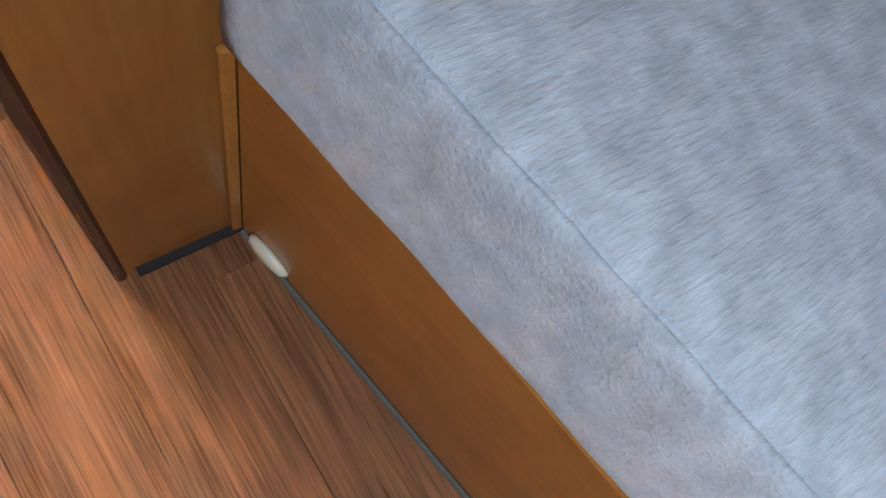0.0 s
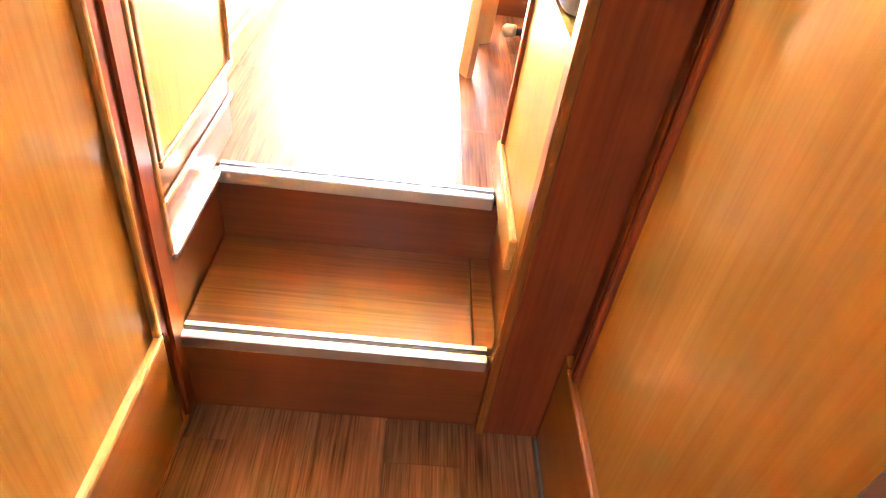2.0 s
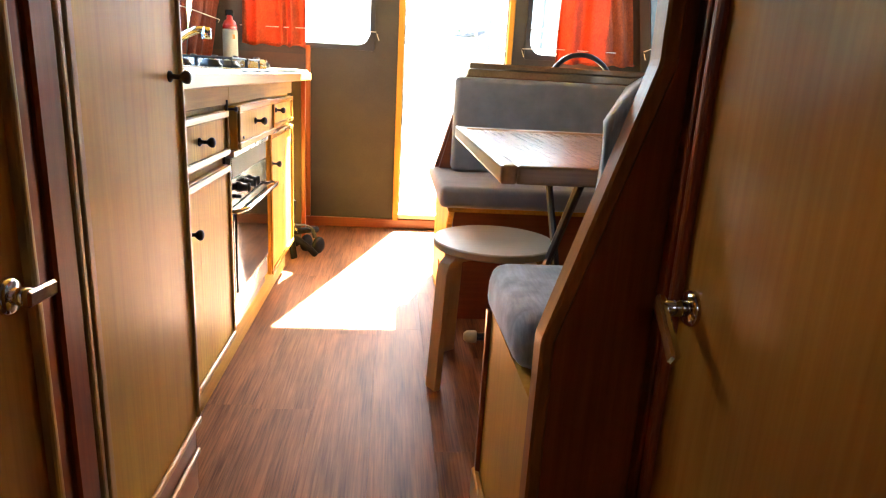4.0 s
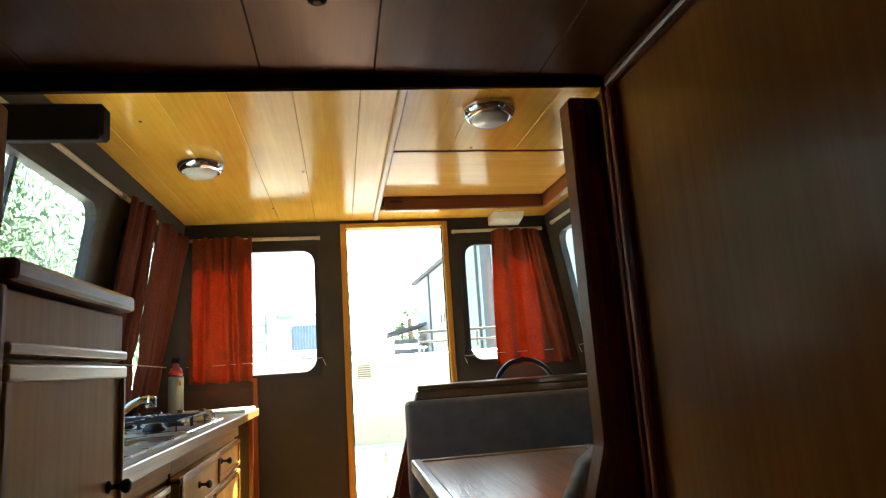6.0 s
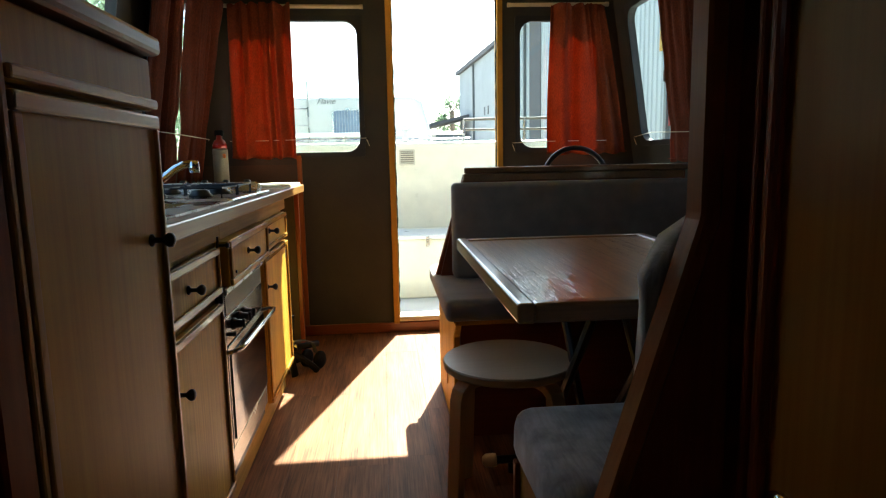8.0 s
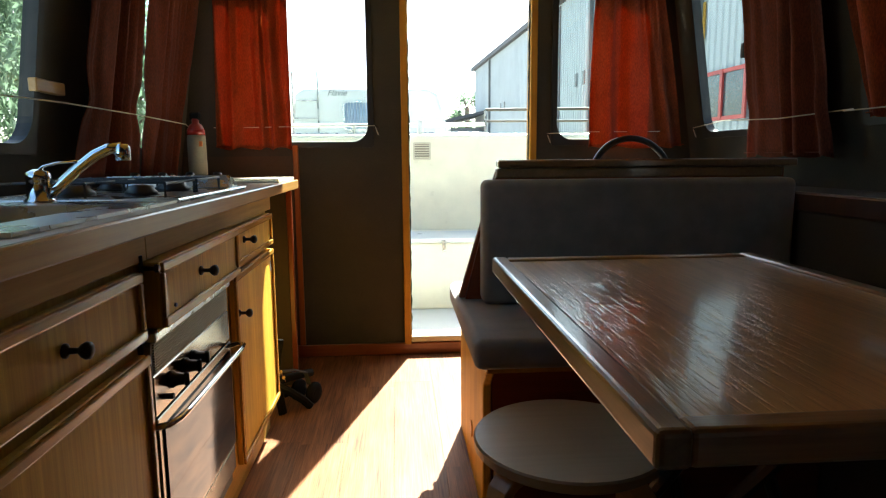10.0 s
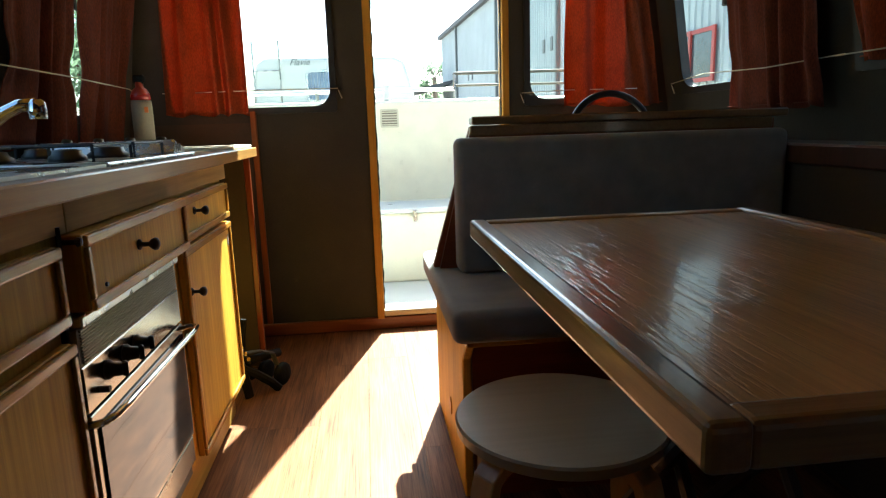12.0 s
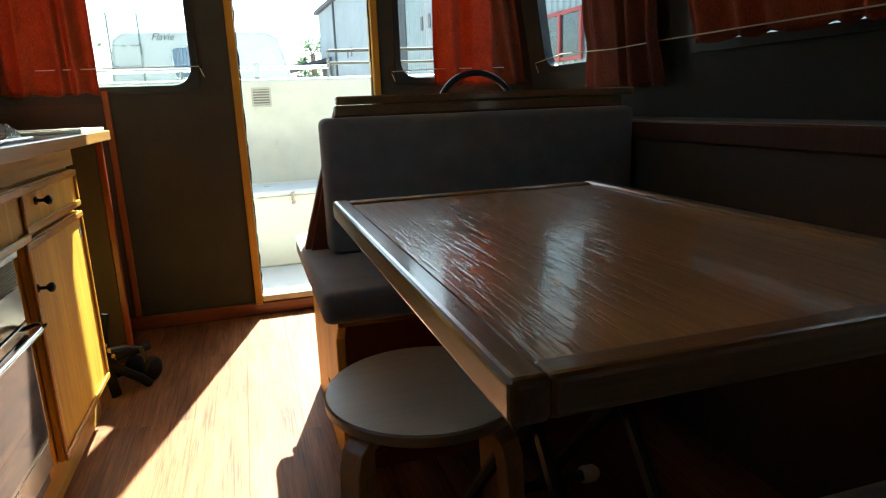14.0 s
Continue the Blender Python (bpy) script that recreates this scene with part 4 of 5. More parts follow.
tb = thing("table", "dark oak dinette table with a raised mitred rim", "table", (0.54, 2.36, 0))
X0, X1, Y0, Y1, ZT = 0.25, 0.865, 1.92, 2.848, 0.765
part("tabletop", box(X0 + 0.03, X1 - 0.03, Y0 + 0.03, Y1 - 0.03, ZT - 0.026, ZT - 0.006), TABLE, tb, "scratched dark oak top")
for xa, xb in ((X0, X0 + 0.034), (X1 - 0.034, X1)):
    part("rim", box(xa, xb, Y0, Y1, ZT - 0.038, ZT, 0.007, 3), TABLE_RIM, tb)
RIM_X = wood("table_rim_cross", (0.15, 0.075, 0.028), (0.32, 0.175, 0.065), "x", 0.28, 0.6, 34, 0.2, 0.1, 0.35)
for ya, yb in ((Y0 + 0.001, Y0 + 0.035), (Y1 - 0.035, Y1 - 0.001)):
    part("rim", box(X0 + 0.03, X1 - 0.03, ya, yb, ZT - 0.0375, ZT - 0.0008, 0.007, 3), RIM_X, tb)
for y in (2.78, 2.2):
    part("foot_bar", rod((0.36, y, 0.045), (0.80, y, 0.045), 0.0135, 12), BLACK, tb)
    for xx, s in ((0.36, -1), (0.80, 1)):
        part("foot_cap", lathe([(0.02, 0), (0.022, 0.01), (0.021, 0.034), (0.012, 0.044), (0, 0.045)], (xx, y, 0.045), 16, (s, 0, 0)), IVORY, tb, "ivory plastic end cap", True)
        part("foot_pad", rod((xx - s * 0.05, y, 0.0), (xx - s * 0.05, y, 0.04), 0.01, 10), BLACK, tb)
for xx in (0.5, 0.68):
    part("cross_leg", tube([(xx, 2.78, 0.045), (xx, 2.2, 0.715)], 0.011, 8, 0.016), BLACK, tb)
    part("cross_leg", tube([(xx + 0.035, 2.2, 0.045), (xx + 0.035, 2.74, 0.715)], 0.011, 8, 0.016), BLACK, tb)

so = thing("stool", "round birch stool with bent plywood legs", "stool", (0.365, 2.59, 0))
part("seat", lathe([(0, 0.424), (0.180, 0.424), (0.1865, 0.429), (0.1875, 0.445), (0.184, 0.449), (0, 0.45)], (0.365, 2.59, 0), 56), BIRCH, so)
for a in (212, 302, 32, 122):
    t = radians(a)
    o = Vector((math.cos(t), math.sin(t), 0))
    n2 = Vector((-o.y, o.x, 0))
    prof = [(0.05, 0.411), (0.135, 0.411), (0.16, 0.405), (0.178, 0.39), (0.185, 0.365), (0.205, 0.0)]
    b = bmesh.new()
    rows = []
    for k, (r, z) in enumerate(prof):
        e = 0.0
        dirn = Vector((prof[min(k + 1, 5)][0] - prof[max(k - 1, 0)][0], prof[min(k + 1, 5)][1] - prof[max(k - 1, 0)][1])).normalized()
        nr = Vector((dirn.y, -dirn.x)) * -0.0115
        rows.append([b.verts.new(Vector((0.365, 2.59, 0)) + o * (r + sx * nr.x) + n2 * sy * 0.024 + Vector((0, 0, max(z + sx * nr.y, 0.0)))) for sx, sy in ((1, 1), (1, -1), (-1, -1), (-1, 1))])
    for p, q in zip(rows, rows[1:]):
        for k in range(4):
            b.faces.new((p[k], p[(k + 1) % 4], q[(k + 1) % 4], q[k]))
    b.faces.new(rows[0])
    b.faces.new(rows[-1])
    bmesh.ops.bevel(b, geom=[e for e in b.edges], offset=0.002, segments=1, affect='EDGES')
    part("leg", b, BIRCH_LEG, so)

fs = thing("front_bench", "dinette seat with streaked grey cushions against the bulkhead", "bench", (0.7, 1.8, 0))
part("base", box(0.262, 1.235, 1.549, 1.975, 0.0, 0.455), VENEER, fs, "orange wooden seat base")
part("base_edge", box(0.252, 0.2615, 1.955, 1.976, 0.0, 0.455, 0.002), FRAME, fs)
part("base_bead", box(0.246, 0.2615, 1.60, 1.975, 0.0, 0.075, 0.004), EDGE, fs, "pale skirting bead")
b = box(0.25, 1.225, 1.66, 1.99, 0.457, 0.556, 0.034, 3)
for v in b.verts:
    v.co += Vector((0.004, 0.004, 0.006)) * noise.noise(v.co * 9)
part("seat_cushion", b, CHENILLE, fs, "streaked grey seat cushion", True)
b = bmesh.new()
nx, nz = 26, 20
grid = {}
for i in range(nx + 1):
    for j in range(nz + 1):
        for k in (0, 1):
            u, w = i / nx, j / nz
            x = 0.328 + u * 0.89
            top = 0.948 - 0.075 * max(0.0, 1 - u / 0.1) ** 2
            z = 0.47 + w * (top - 0.47)
            bulge = 0.045 * math.sin(math.pi * min(w * 1.08, 1)) ** 0.6 * min(1, (u + 0.02) * 9, (1.02 - u) * 9)
            y = 1.556 if k == 0 else 1.60 + bulge + 0.02 * noise.noise(Vector((x * 13, z * 4, 2))) + 0.006 * noise.noise(Vector((x * 30, z * 12, 5)))
            grid[i, j, k] = b.verts.new((x + 0.012 * noise.noise(Vector((z * 6, 1.5, k))), y, z))
for i in range(nx):
    for j in range(nz):
        for k in (0, 1):
            b.faces.new([grid[c] for c in ((i, j, k), (i + 1, j, k), (i + 1, j + 1, k), (i, j + 1, k))])
for i in range(nx):
    for j in (0, nz):
        b.faces.new([grid[c] for c in ((i, j, 0), (i + 1, j, 0), (i + 1, j, 1), (i, j, 1))])
for j in range(nz):
    for i in (0, nx):
        b.faces.new([grid[c] for c in ((i, j, 0), (i, j + 1, 0), (i, j + 1, 1), (i, j, 1))])
part("back_cover", b, CHENILLE, fs, "loose grey cover over the backrest", True)

# ---- berth ----
bd = thing("berth", "berth with a pale grey-blue mattress on an orange teak board", "bed", (0.8, 0, -0.39))


def board_x(y):
    return 0.447 + 0.182 * (0.821 - y)


part("front_board", prism([(board_x(y) + d, y) for y, d in ((0.821, 0), (0.821, 0.02), (-1.3, 0.02), (-1.3, 0))], "z", -0.391, 0.074), BERTH, bd)
part("base_seal", tube([(board_x(y) - 0.004, y, -0.387) for y in (0.818, 0.4, 0.05, -0.6)], 0.005, 6), SEAL, bd, "grey sealant line")
# the mattress: one cross-section with a soft front edge and a seam, drawn along the board
section = [(0.03, 0.0765), (0.008, 0.079), (0, 0.09), (-0.001, 0.116), (0.0005, 0.1436), (0.0035, 0.1782), (0.0075, 0.2129), (0.012, 0.235), (0.017, 0.2475), (0.021, 0.2495), (0.023, 0.2475), (0.0245, 0.2447), (0.0265, 0.2475), (0.029, 0.2509), (0.08, 0.253), (0.2, 0.2544), (0.5, 0.2544), (1.0, 0.2544), (1.0, 0.0765)]
b = bmesh.new()
rows = []
for k in range(75):
    y = 0.8205 - 2.22 * k / 74
    x0 = 0.435 + 0.206 * (0.818 - y)
    rows.append([b.verts.new((min(x0 + q + (0.0025 * noise.noise(Vector((q * 40, y * 14, 1))) if 0 < k else 0), 1.39), y, z + (0.002 * noise.noise(Vector((q * 25, y * 18, 4))) if z > 0.085 else 0))) for q, z in section])
for p, q in zip(rows, rows[1:]):
    for k in range(len(section)):
        m_ = (k + 1) % len(section)
        b.faces.new((p[k], p[m_], q[m_], q[k]))
b.faces.new(rows[0])
b.faces.new(rows[-1])
part("mattress", b, BED_CLOTH, bd, "pale grey-blue mattress cover with a soft front edge", True)
b = lathe([(0.026, 0), (0.026, 0.006), (0.022, 0.012), (0.01, 0.015), (0, 0.015)], (0, 0, 0), 20)
bmesh.ops.transform(b, matrix=Matrix.Translation((board_x(0.76), 0.76, -0.355)) @ Matrix.Rotation(radians(12), 4, 'Z') @ Matrix.Rotation(radians(-90), 4, 'Y') @ Matrix.Diagonal((0.75, 1.55, 1, 1)), verts=b.verts)
bump = part("door_bumper", b, IVORY, smooth=True)
tagged(bump, "ivory oval plastic bumper on the berth board", "bumper")

# ---- lamps and fittings ----
for lx, ly in ((-0.515, 3.41), (0.60, 2.83)):
    cl = thing("ceiling_light", "round chrome dome light with a ribbed lens, switched off", "ceiling light", (lx, ly, 1.96), "dome lights")
    part("bezel", lathe([(0.06, 0), (0.096, 0), (0.098, 0.008), (0.09, 0.03), (0.078, 0.042), (0.07, 0.042), (0.068, 0.03)], (lx, ly, 1.96), 36, (0, 0, -1)), CHROME, cl, smooth=True)
    part("lens", lathe([(0.069, 0.03), (0.066, 0.05), (0.05, 0.062), (0.025, 0.068), (0, 0.07)], (lx, ly, 1.96), 30, (0, 0, -1)), LENS, cl, "clear ribbed lens", True)
nv = thing("bulkhead_light", "small cream wedge-shaped light above the window", "light", (1.09, 4.5, 1.93))
part("housing", prism([(4.40, 1.959), (4.55, 1.959), (4.55, 1.90), (4.44, 1.92)], "x", 0.99, 1.19, 0.006), IVORY, nv)
pe = thing("pelmet", "dark fabric-covered pelmet at the cabin side", "pelmet", (-0.65, 2.02, 1.55))
part("panel", box(-0.905, -0.405, 2.0, 2.045, 1.545, 1.615, 0.006), DUSTY, pe)
part("flap", box(-0.905, -0.41, 1.992, 1.9995, 1.535, 1.565, 0.003), DUSTY, pe)


def curtain(place, t0, t1, b0, b1, v0, v1, folds, amp, mat, seed, label, pinch=None):
    """A hanging cloth with folds that vary; t, b: ends of the top and bottom edge along the wall."""
    rnd = random.Random(seed)
    ph = [rnd.uniform(0, 6.28) for _ in range(4)]
    c = thing("curtain", label, "curtain", place((t0 + t1) / 2, v0, -0.05), "orange curtains")
    nu, nvv = 72, 30
    b = bmesh.new()
    rows = []
    for j in range(nvv + 1):
        w = j / nvv
        line = []
        for i in range(nu + 1):
            s = i / nu
            a = t0 + (t1 - t0) * s
            e = b0 + (b1 - b0) * s
            u = e + (a - e) * w
            if pinch:
                u = u + (((t0 + t1) / 2) - u) * pinch[1] * math.exp(-((w - pinch[0]) / 0.07) ** 2)
            warp = s + 0.06 * math.sin(2.2 * math.pi * s + ph[0] + 1.3 * w) + 0.03 * math.sin(5.1 * math.pi * s + ph[3] + 0.8 * w)
            d = amp * (math.sin(2 * math.pi * folds * warp + ph[1] + 0.5 * math.sin(3 * w + ph[2])) * (0.62 + 0.38 * math.sin(7 * s + ph[3])))
            d += 0.35 * amp * math.sin(2 * math.pi * folds * 2.3 * warp + ph[2]) * w
            d += 0.004 * noise.noise(Vector((u * 20, w * 8, seed)))
            v = v0 + (v1 - v0) * w + (0.006 * math.sin(2 * math.pi * folds * warp) if j == 0 else 0)
            if j == nvv:
                v += 0.012 * abs(math.sin(math.pi * folds * 1.5 * s + ph[0]))
            line.append(b.verts.new(place(u, v, -0.045 - amp + d)))
        rows.append(line)
    for p, q in zip(rows, rows[1:]):
        for i in range(nu):
            b.faces.new((p[i], p[i + 1], q[i + 1], q[i]))
    ob = part("cloth", b, mat, c, smooth=True, recalc=False)
    so_ = ob.modifiers.new("thickness", 'SOLIDIFY')
    so_.thickness = 0.0016
    hem = bmesh.new()
    tube([place(b0 + (b1 - b0) * k / 12, v0 + 0.012, -0.046 - amp) for k in range(13)], 0.002, 5, bm=hem)
    part("hem", hem, mat, c)
    return c


OL = "orange woven curtain gathered at the side of the window, backlit"
curtain(rear_at, -0.79, -0.45, -0.80, -0.455, 1.035, 1.855, 3.6, 0.038, CURTAIN, 1, OL)
curtain(rear_at, 0.99, 1.30, 0.965, 1.44, 1.03, 1.855, 3.4, 0.036, CURTAIN, 2, OL)
curtain(left_at, 3.47, 3.78, 3.38, 3.88, 0.93, 1.83, 4.0, 0.02, CURTAIN_SHADED, 3, "cord-held orange curtain beside the window, shade put in its colour", (0.27, 0.2))
curtain(left_at, 3.9, 4.38, 3.9, 4.33, 0.925, 1.83, 4.0, 0.02, CURTAIN_SHADED, 4, "cord-held orange curtain beside the window, shade put in its colour", (0.27, 0.1))
curtain(right_at, 3.42, 3.80, 3.40, 3.92, 0.985, 1.86, 4.0, 0.026, CURTAIN_SHADED, 5, "orange curtain bunched at the cabin side, shade in its colour", (0.18, 0.06))
curtain(right_at, 2.35, 3.36, 2.45, 3.25, 1.1, 1.86, 7.0, 0.02, CURTAIN, 6, "orange curtain drawn across the side window")


def bar(name, label, p, q, w=0.008, h=0.011, mat=RAIL_W, cat="curtain rail"):
    t = thing(name, label, cat, p)
    part("rail", tube([p, q], w, 8, h), mat, t)
    for e in (p, q):
        part("bracket", lathe([(0.007, -0.009), (0.013, -0.009), (0.013, 0.009), (0.007, 0.009)], e, 8, Vector(q) - Vector(p)), mat, t)
    return t


RL = "slim cream plastic curtain rail on the wall"
bar("curtain_rail", RL, rear_at(-0.83, 1.862, -0.014), rear_at(-0.07, 1.858, -0.014))
bar("curtain_rail", RL, rear_at(0.76, 1.87, -0.014), rear_at(1.33, 1.876, -0.014))
bar("curtain_rail", RL, left_at(2.1, 1.835, -0.014), left_at(3.47, 1.845, -0.014))
bar("curtain_rail", RL, left_at(3.5, 1.845, -0.014), left_at(4.46, 1.85, -0.014))
bar("curtain_rail", RL, right_at(2.35, 1.875, -0.014), right_at(4.4, 1.88, -0.014))


def cord(pts, label, knot_at):
    c = thing("stretch_cord", label, "cord", pts[0], "curtain cords")
    part("cord", tube(pts, 0.0022, 6), CORD, c)
    part("hook", rod(knot_at + Vector((0, 0.02, 0)) * 0, knot_at + Vector((0.012, 0.0, -0.012)), 0.005, 8), BRONZE, c)
    part("tail", tube([knot_at, knot_at + Vector((0.006, 0, -0.02)), knot_at + Vector((0.016, 0, -0.045))], 0.0025, 5), CORD, c)


CL = "thin cream cord stretched across the curtains"
cord([left_at(2.9, 1.148, -0.02), left_at(3.3, 1.15, -0.07), left_at(3.7, 1.142, -0.115), left_at(4.2, 1.135, -0.115), left_at(4.5, 1.14, -0.03)], CL, left_at(2.92, 1.148, -0.02))
cord([rear_at(-0.82, 1.135, -0.03), rear_at(-0.62, 1.133, -0.088), rear_at(-0.44, 1.136, -0.085), rear_at(-0.065, 1.142, -0.02)], CL, rear_at(-0.065, 1.142, -0.02))
cord([rear_at(0.775, 1.10, -0.02), rear_at(0.96, 1.105, -0.085), rear_at(1.3, 1.105, -0.085), rear_at(1.42, 1.11, -0.02)], CL, rear_at(0.775, 1.10, -0.02))
cord([right_at(4.45, 1.12, -0.02), right_at(4.0, 1.13, -0.11), right_at(3.6, 1.115, -0.12), right_at(3.35, 1.13, -0.03), right_at(3.3, 1.12, -0.1), right_at(2.4, 1.12, -0.09)], CL, right_at(4.45, 1.12, -0.02))

wb = part("wooden_block", box(-0.012, 0.012, -0.075, 0.075, -0.018, 0.018, 0.003), EDGE)
wb.location = left_at(3.33, 1.195, -0.012)
tagged(wb, "small pale wooden block fixed to the cabin side", "block")

# ---- cockpit and yard ----
ck = thing("cockpit", "cream fibreglass cockpit with side walls and transom", "cockpit", (0.35, 5.6, -0.12), kind="structure")
part("sole", box(-1.7, 2.2, REAR + 0.055, 6.55, -0.2, -0.11), WHITE_GEL, ck)
part("transom", box(-1.7, 2.2, 6.5, 6.62, -0.11, 1.17, 0.025, 2), HULL_OUT, ck)
part("coaming", box(-1.75, -1.62, REAR + 0.06, 6.62, -0.2, 0.95, 0.02, 2), HULL_OUT, ck)
part("coaming", box(2.12, 2.25, REAR + 0.06, 6.62, -0.2, 0.95, 0.02, 2), HULL_OUT, ck)
part("transom_step", box(-1.62, 2.12, 6.38, 6.5, -0.11, 0.41, 0.02, 2), HULL_OUT, ck)
lk = thing("locker", "cream cockpit locker with a hinged lid and catch", "locker", (0.4, 6.1, -0.11))
part("locker_box", box(-1.0, 1.6, 5.92, 6.375, -0.11, 0.375, 0.015, 2), HULL_OUT, lk)
part("lid", box(-1.02, 1.62, 5.90, 6.375, 0.378, 0.412, 0.012, 2), WHITE_GEL, lk)
part("catch", box(0.345, 0.375, 5.888, 5.9, 0.315, 0.40, 0.003), STEEL, lk)
vt = thing("vent", "small louvred cream vent in the transom", "vent", (0.235, 6.5, 0.98))
part("frame", ring(lambda u, v, q: Vector((u, 6.5 + q, v)), rounded(0.165, 0.305, 0.965, 1.105, 0.012), rounded(0.178, 0.292, 0.978, 1.092, 0.006), -0.01, 0.0), IVORY, vt)
part("backing", box(0.176, 0.294, 6.4965, 6.4995, 0.976, 1.094), PAPER, vt)
for k in range(6):
    part("slat", box(0.178, 0.292, 6.489, 6.4955, 0.982 + 0.019 * k, 0.991 + 0.019 * k, 0.002), IVORY, vt)
ra = thing("guard_rail", "grey tubular guard rail with a white capping", "railing", (0.6, 6.56, 1.17))
for xx in (-0.9, -0.3, 0.225, 0.75, 1.3, 1.9):
    part("stanchion", rod((xx, 6.56, 1.165), (xx, 6.56, 1.25 if xx < 0.7 else 1.36), 0.012, 8), STEEL, ra)
part("rail", tube([(-1.6, 6.56, 1.24), (0.74, 6.56, 1.245)], 0.014, 8), WHITE_GEL, ra)
part("rail", tube([(0.75, 6.56, 1.36), (2.1, 6.56, 1.37)], 0.012, 8), SEAL, ra)
part("rail", tube([(0.75, 6.56, 1.27), (2.1, 6.56, 1.27)], 0.010, 8), SEAL, ra)
part("cleat", box(0.20, 0.25, 6.53, 6.59, 1.17, 1.29, 0.012, 2), WHITE_GEL, ra)

structure("ground", box(-900, 900, -900, 900, -1.9, -1.75), GROUND, "pale gravel boatyard ground")
hl = thing("hull", "cream boat hull below the cabin", "hull", (0.2, 2, -1.7), kind="structure")
part("bottom", box(-1.2, 1.7, -1.6, 6.6, -0.75, -0.47, 0.05, 2), HULL_OUT, hl)
part("cradle", box(-0.6, 1.0, 0.0, 5.0, -1.75, -0.75), CLAD_DK, hl)
roof = structure("roof", box(-1.15, 1.75, 1.3, REAR + 0.2, 2.065, 2.11, 0.02, 2), WHITE_GEL, "white boat roof")

fb = thing("moored_boat", "white cabin boat with ladder and rounded window in the yard", "boat", (-0.5, 12.5, -1.75))
b = prism([(-1.78, -0.6), (-1.66, 1.55), (-1.6, 2.0), (-1.45, 2.1), (0.55, 2.1), (0.72, 2.02), (0.84, 1.6), (0.98, 0.9), (1.0, -0.6)], "y", 12.0, 15.5, 0.05, 2)
part("cabin", b, WHITE_GEL, fb)
part("hull", prism([(-2.2, -1.2), (-2.4, 0.6), (1.6, 0.6), (1.4, -1.2)], "y", 11.6, 18.0, 0.08, 2), WHITE_GEL, fb)
part("keel", box(-1.2, 0.4, 12.5, 17, -1.75, -1.2), CLAD_DK, fb)


def boat_at(u, v, q):
    return Vector((u, 12.0 + q, v))


wn = part("window", ring(boat_at, rounded(-0.83, -0.33, 1.42, 1.90, 0.07), rounded(-0.80, -0.36, 1.45, 1.87, 0.05), -0.03, 0.0), STEEL, fb)
b = bmesh.new()
for k in range(9):
    box(-0.80 + k * 0.049, -0.80 + k * 0.049 + 0.044, 11.985, 11.996, 1.45, 1.87, 0.004, bm=b)
part("blind", b, BLIND, wn, "blue pleated blind")
ld = part("ladder", tube([(-1.62, 11.95, 1.2), (-1.62, 11.95, 2.35), (-1.62, 12.05, 2.4)], 0.012, 8), STEEL, fb)
part("ladder_rail", tube([(-1.22, 11.95, 1.2), (-1.22, 11.95, 2.35), (-1.22, 12.05, 2.4)], 0.012, 8), STEEL, ld)
for z in (1.35, 1.62, 1.9):
    part("rung", rod((-1.62, 11.95, z), (-1.22, 11.95, z), 0.009, 8), STEEL, ld)
txt = bpy.data.curves.new("lettering", 'FONT')
txt.body, txt.size, txt.extrude, txt.shear, txt.align_x = "Flavie", 0.14, 0.002, 0.45, 'LEFT'
lt = new("lettering", txt)
lt.data.materials.append(CLAD_DK)
lt.parent = fb
lt.matrix_basis = Matrix.Translation(Vector((-1.08, 11.994, 1.98)) - ORIGIN[fb.name]) @ Matrix.Rotation(radians(90), 4, 'X')
part("deck_rail", tube([(-2.3, 11.65, 1.36), (1.5, 11.65, 1.36)], 0.014, 8), STEEL, fb)
for xx in (-2.2, -1.2, -0.2, 0.8, 1.45):
    part("deck_stanchion", rod((xx, 11.65, 0.6), (xx, 11.65, 1.36), 0.012, 8), STEEL, fb)

# long corrugated shed along the yard
sd2 = thing("corrugated_hall", "tall blue-grey corrugated metal hall", "building", (6.0, 20, -1.75))
PA, PB, HT = Vector((4.72, 39.5, 0)), Vector((6.75, 0.5, 0)), 6.0
du = (PB - PA).normalized()
nn = Vector((du.y, -du.x, 0))
if nn.x > 0:
    nn = -nn
L = (PB - PA).length
b = bmesh.new()
prev = None
k, s = 0, 0.0
steps_ = [(0.0, 0), (0.11, 0), (0.14, 0.03), (0.19, 0.03)]
pitch = 0.22
row = []
while s < L:
    for ds, dn in steps_:
        if s + ds <= L:
            p = PA + du * (s + ds) + nn * dn
            row.append((b.verts.new((p.x, p.y, -1.75)), b.verts.new((p.x, p.y, HT))))
    s += pitch
for a, c in zip(row, row[1:]):
    b.faces.new((a[0], c[0], c[1], a[1]))
part("cladding", b, CLAD, sd2)


def hall(a, c, n0, n1, z0, z1):
    bm_ = bmesh.new()
    p = [PA + du * t + nn * q for t, q in ((a, n0), (c, n0), (c, n1), (a, n1))]
    return prism([(v.x, v.y) for v in p], "z", z0, z1, bm=bm_)


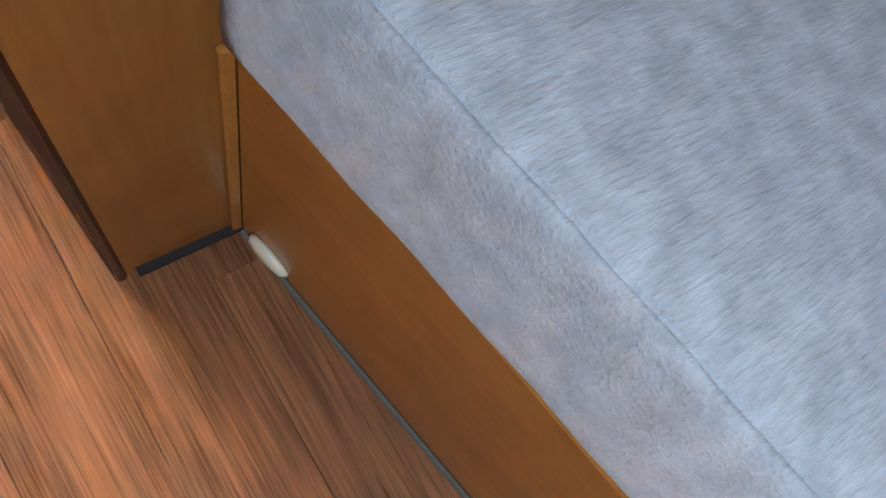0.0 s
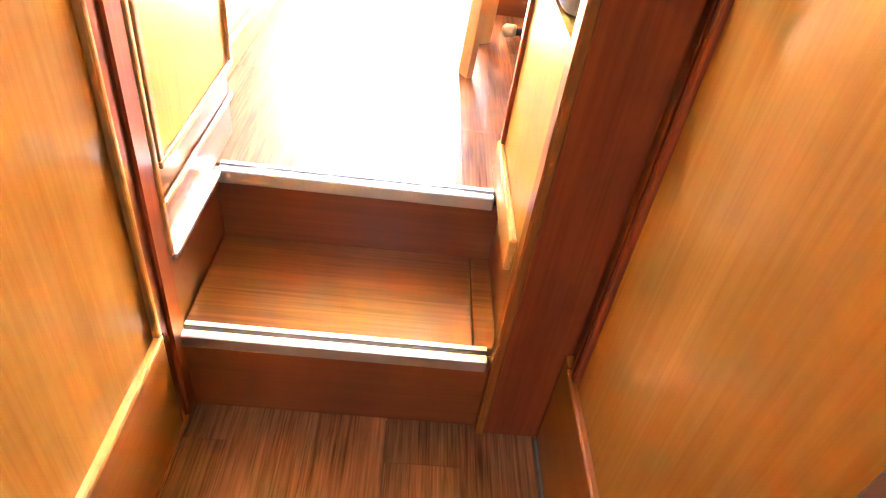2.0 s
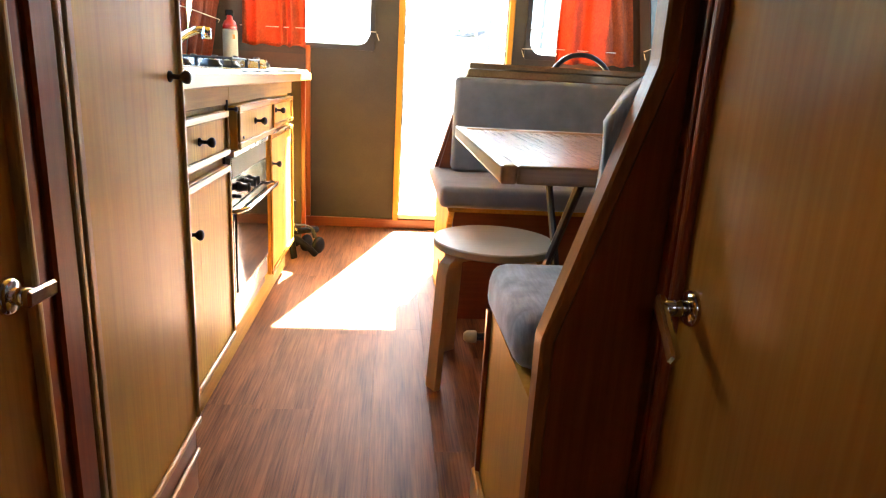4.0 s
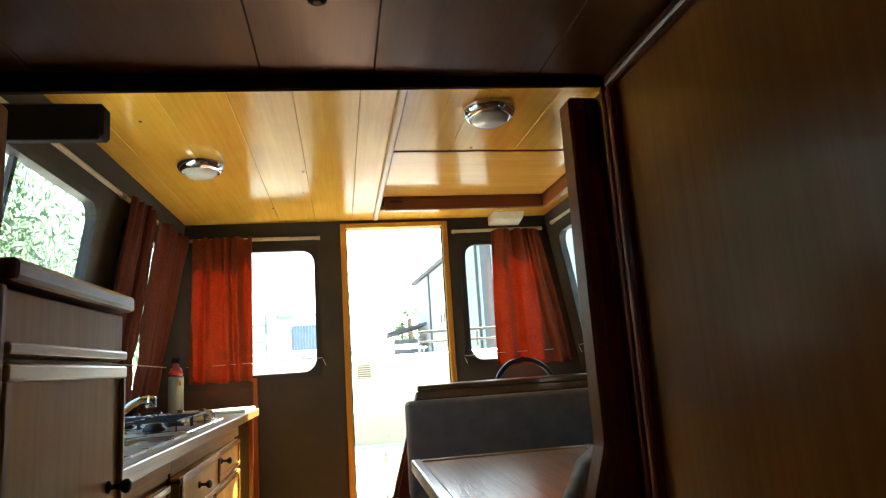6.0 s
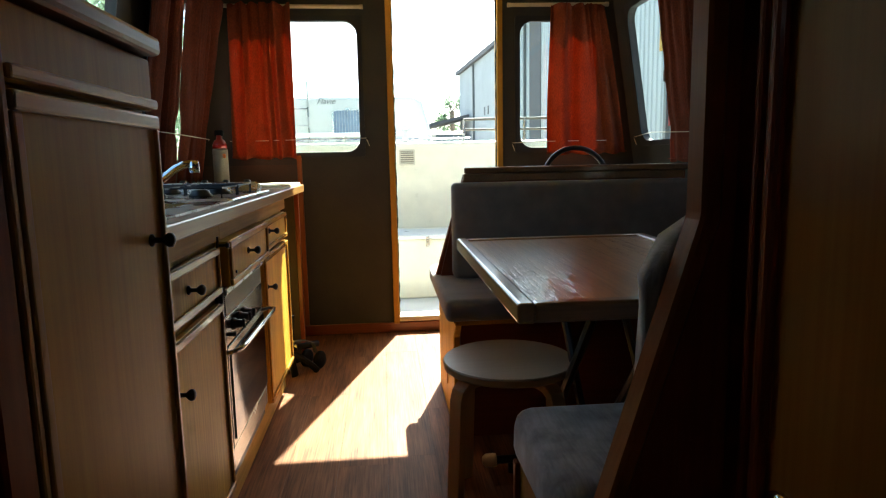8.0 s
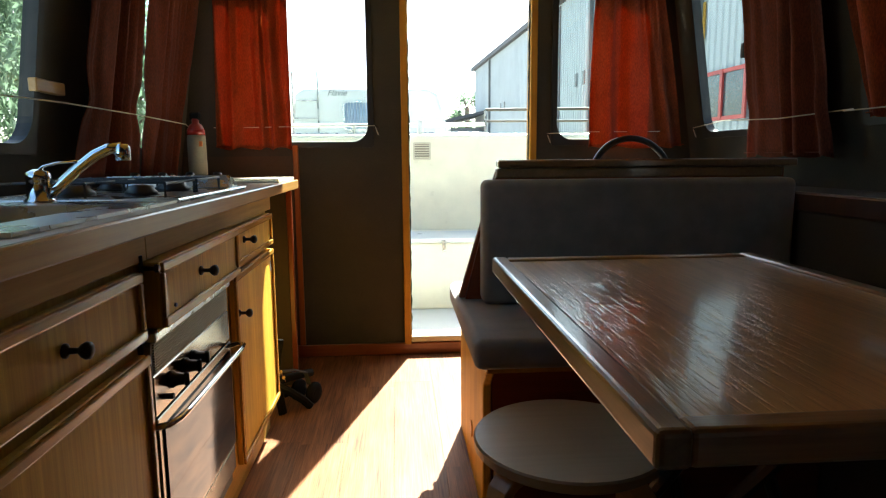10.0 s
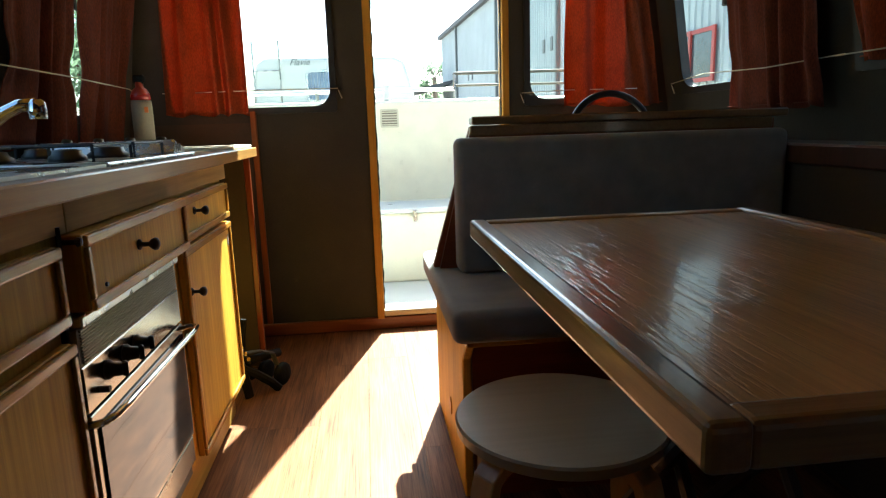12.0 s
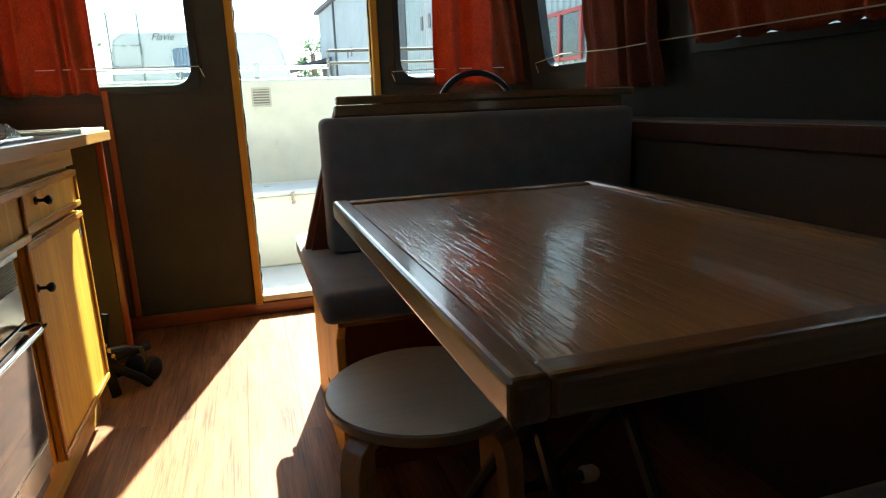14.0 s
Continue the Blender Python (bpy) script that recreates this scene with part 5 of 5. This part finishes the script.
part("core", hall(0, L, -0.02, -9.0, -1.75, HT - 0.05), CLAD, sd2)
part("eave", hall(-0.2, L + 0.2, 0.22, -0.3, HT - 0.05, HT + 0.14), ROOF_DK, sd2)
part("roof", hall(-0.2, L, -0.3, -9.2, HT - 0.05, HT + 0.08), ROOF_DK, sd2)
for t in (4.6, 12.6, 14.6, 19.5, 25.6, 31):
    part("downpipe", hall(t, t + 0.12, 0.03, 0.13, -1.75, HT - 0.05), CLAD_DK, sd2)
part("translucent_panel", hall(15.2, 16.6, 0.03, 0.045, -1.75, HT - 0.1), ROOF_DK, sd2)
for t in (7.2, 8.0, 18.2, 18.9):
    part("small_vent", hall(t, t + 0.18, 0.03, 0.06, 3.1, 3.5), CLAD_DK, sd2)


def red_window(a, c, z0, z1, cols, rows_):
    w = part("window", hall(a, c, 0.03, 0.05, z0, z1), DARK_PANE, sd2)
    for k in range(cols + 1):
        t = a + (c - a) * k / cols
        part("frame_bar", hall(t - 0.04, t + 0.04, 0.051, 0.09, z0 - 0.04, z1 + 0.04), RED_FRAME, w)
    for k in range(rows_ + 1):
        z = z0 + (z1 - z0) * k / rows_
        part("frame_bar", hall(a, c, 0.052, 0.08, z - 0.035, z + 0.035), RED_FRAME, w)


red_window(25.8, 27.3, 1.65, 2.5, 2, 1)
red_window(27.9, 28.8, 2.2, 3.6, 1, 2)
part("sign", hall(25.2, 25.8, 0.03, 0.05, 3.2, 3.9), OAK_RAW, sd2)
part("door", hall(22.3, 23.3, 0.03, 0.06, 0.2, 2.1), WHITE_GEL, sd2)

fs2 = thing("low_shed", "low dark-roofed shed behind the railing", "shed", (3.6, 37, -1.75))
part("shed_wall", box(2.95, 4.6, 36, 40, -1.75, 2.5), CLAD_DK, fs2)
part("shed_roof", prism([(2.6, 2.76), (4.75, 3.24), (4.75, 3.4), (2.6, 2.93)], "y", 35.5, 40.5), ROOF_DK, fs2)


def tree(x, y, h, r, seed, leaves=2600, label="leafy green tree beyond the window", size=0.16):
    rnd = random.Random(seed)
    t = thing("tree", label, "tree", (x, y, -1.75))
    b = tube([(x, y, -1.75), (x + 0.1, y + 0.05, h * 0.25), (x + 0.05, y, h * 0.6)], 0.16, 8)
    limbs = []
    for k in range(9):
        a = rnd.uniform(0, 6.28)
        z = h * rnd.uniform(0.2, 0.6)
        e = Vector((x + math.cos(a) * r * rnd.uniform(0.4, 0.8), y + math.sin(a) * r * rnd.uniform(0.4, 0.8), z + r * rnd.uniform(0.2, 0.8)))
        limbs.append(e)
        tube([(x, y, z), (Vector((x, y, z)) + e) / 2 + Vector((0, 0, 0.15)), e], 0.05, 6, bm=b)
    part("trunk", b, BARK, t)
    vs, fs_ = [], []
    for k in range(leaves):
        c = rnd.choice(limbs) + Vector([rnd.gauss(0, r * 0.27) for _ in range(3)])
        q = Euler([rnd.uniform(0, 6.28) for _ in range(3)]).to_matrix()
        s = size * rnd.uniform(0.5, 1.2)
        n0 = len(vs)
        for p in ((-s, 0, 0), (0, -s * 0.45, 0.02), (s, 0, 0), (0, s * 0.45, 0.02)):
            vs.append(c + q @ Vector(p))
        fs_.append((n0, n0 + 1, n0 + 2, n0 + 3))
    me = bpy.data.meshes.new("crown")
    o = ORIGIN[t.name]
    me.from_pydata([tuple(v - o) for v in vs], [], fs_)
    me.materials.append(LEAF)
    cr = new("crown", me)
    cr.parent = t
    return t


tree(4.9, 46, 7.2, 1.0, 11, 1200, "small green tree far behind the shed")
for k, (tx, ty, th, tr_) in enumerate(((-7.5, 6.0, 4.4, 2.3), (-6.8, 10.5, 4.8, 2.5), (-8.5, 14.5, 4.6, 2.6), (-6.2, 3.2, 3.6, 1.7), (-7.2, 19.5, 4.8, 2.4))):
    tree(tx, ty, th, tr_, 20 + k, 9000, size=0.1)

# ---- floor planks, last ----
planks(fl, [-0.98, -0.815, -0.65, -0.485, -0.32, -0.155, 0.01, 0.175, 0.34, 0.505, 0.67, 0.835, 1.0, 1.165, 1.242], 1.868, REAR - 0.022, 0.0, 1.2, 3)
planks(fw, [-0.904, -0.744, -0.584, -0.424, -0.264, -0.103, 0.057, 0.216, 0.376, 0.536, 0.696], -1.44, 1.531, -0.392, 0.9, 9)
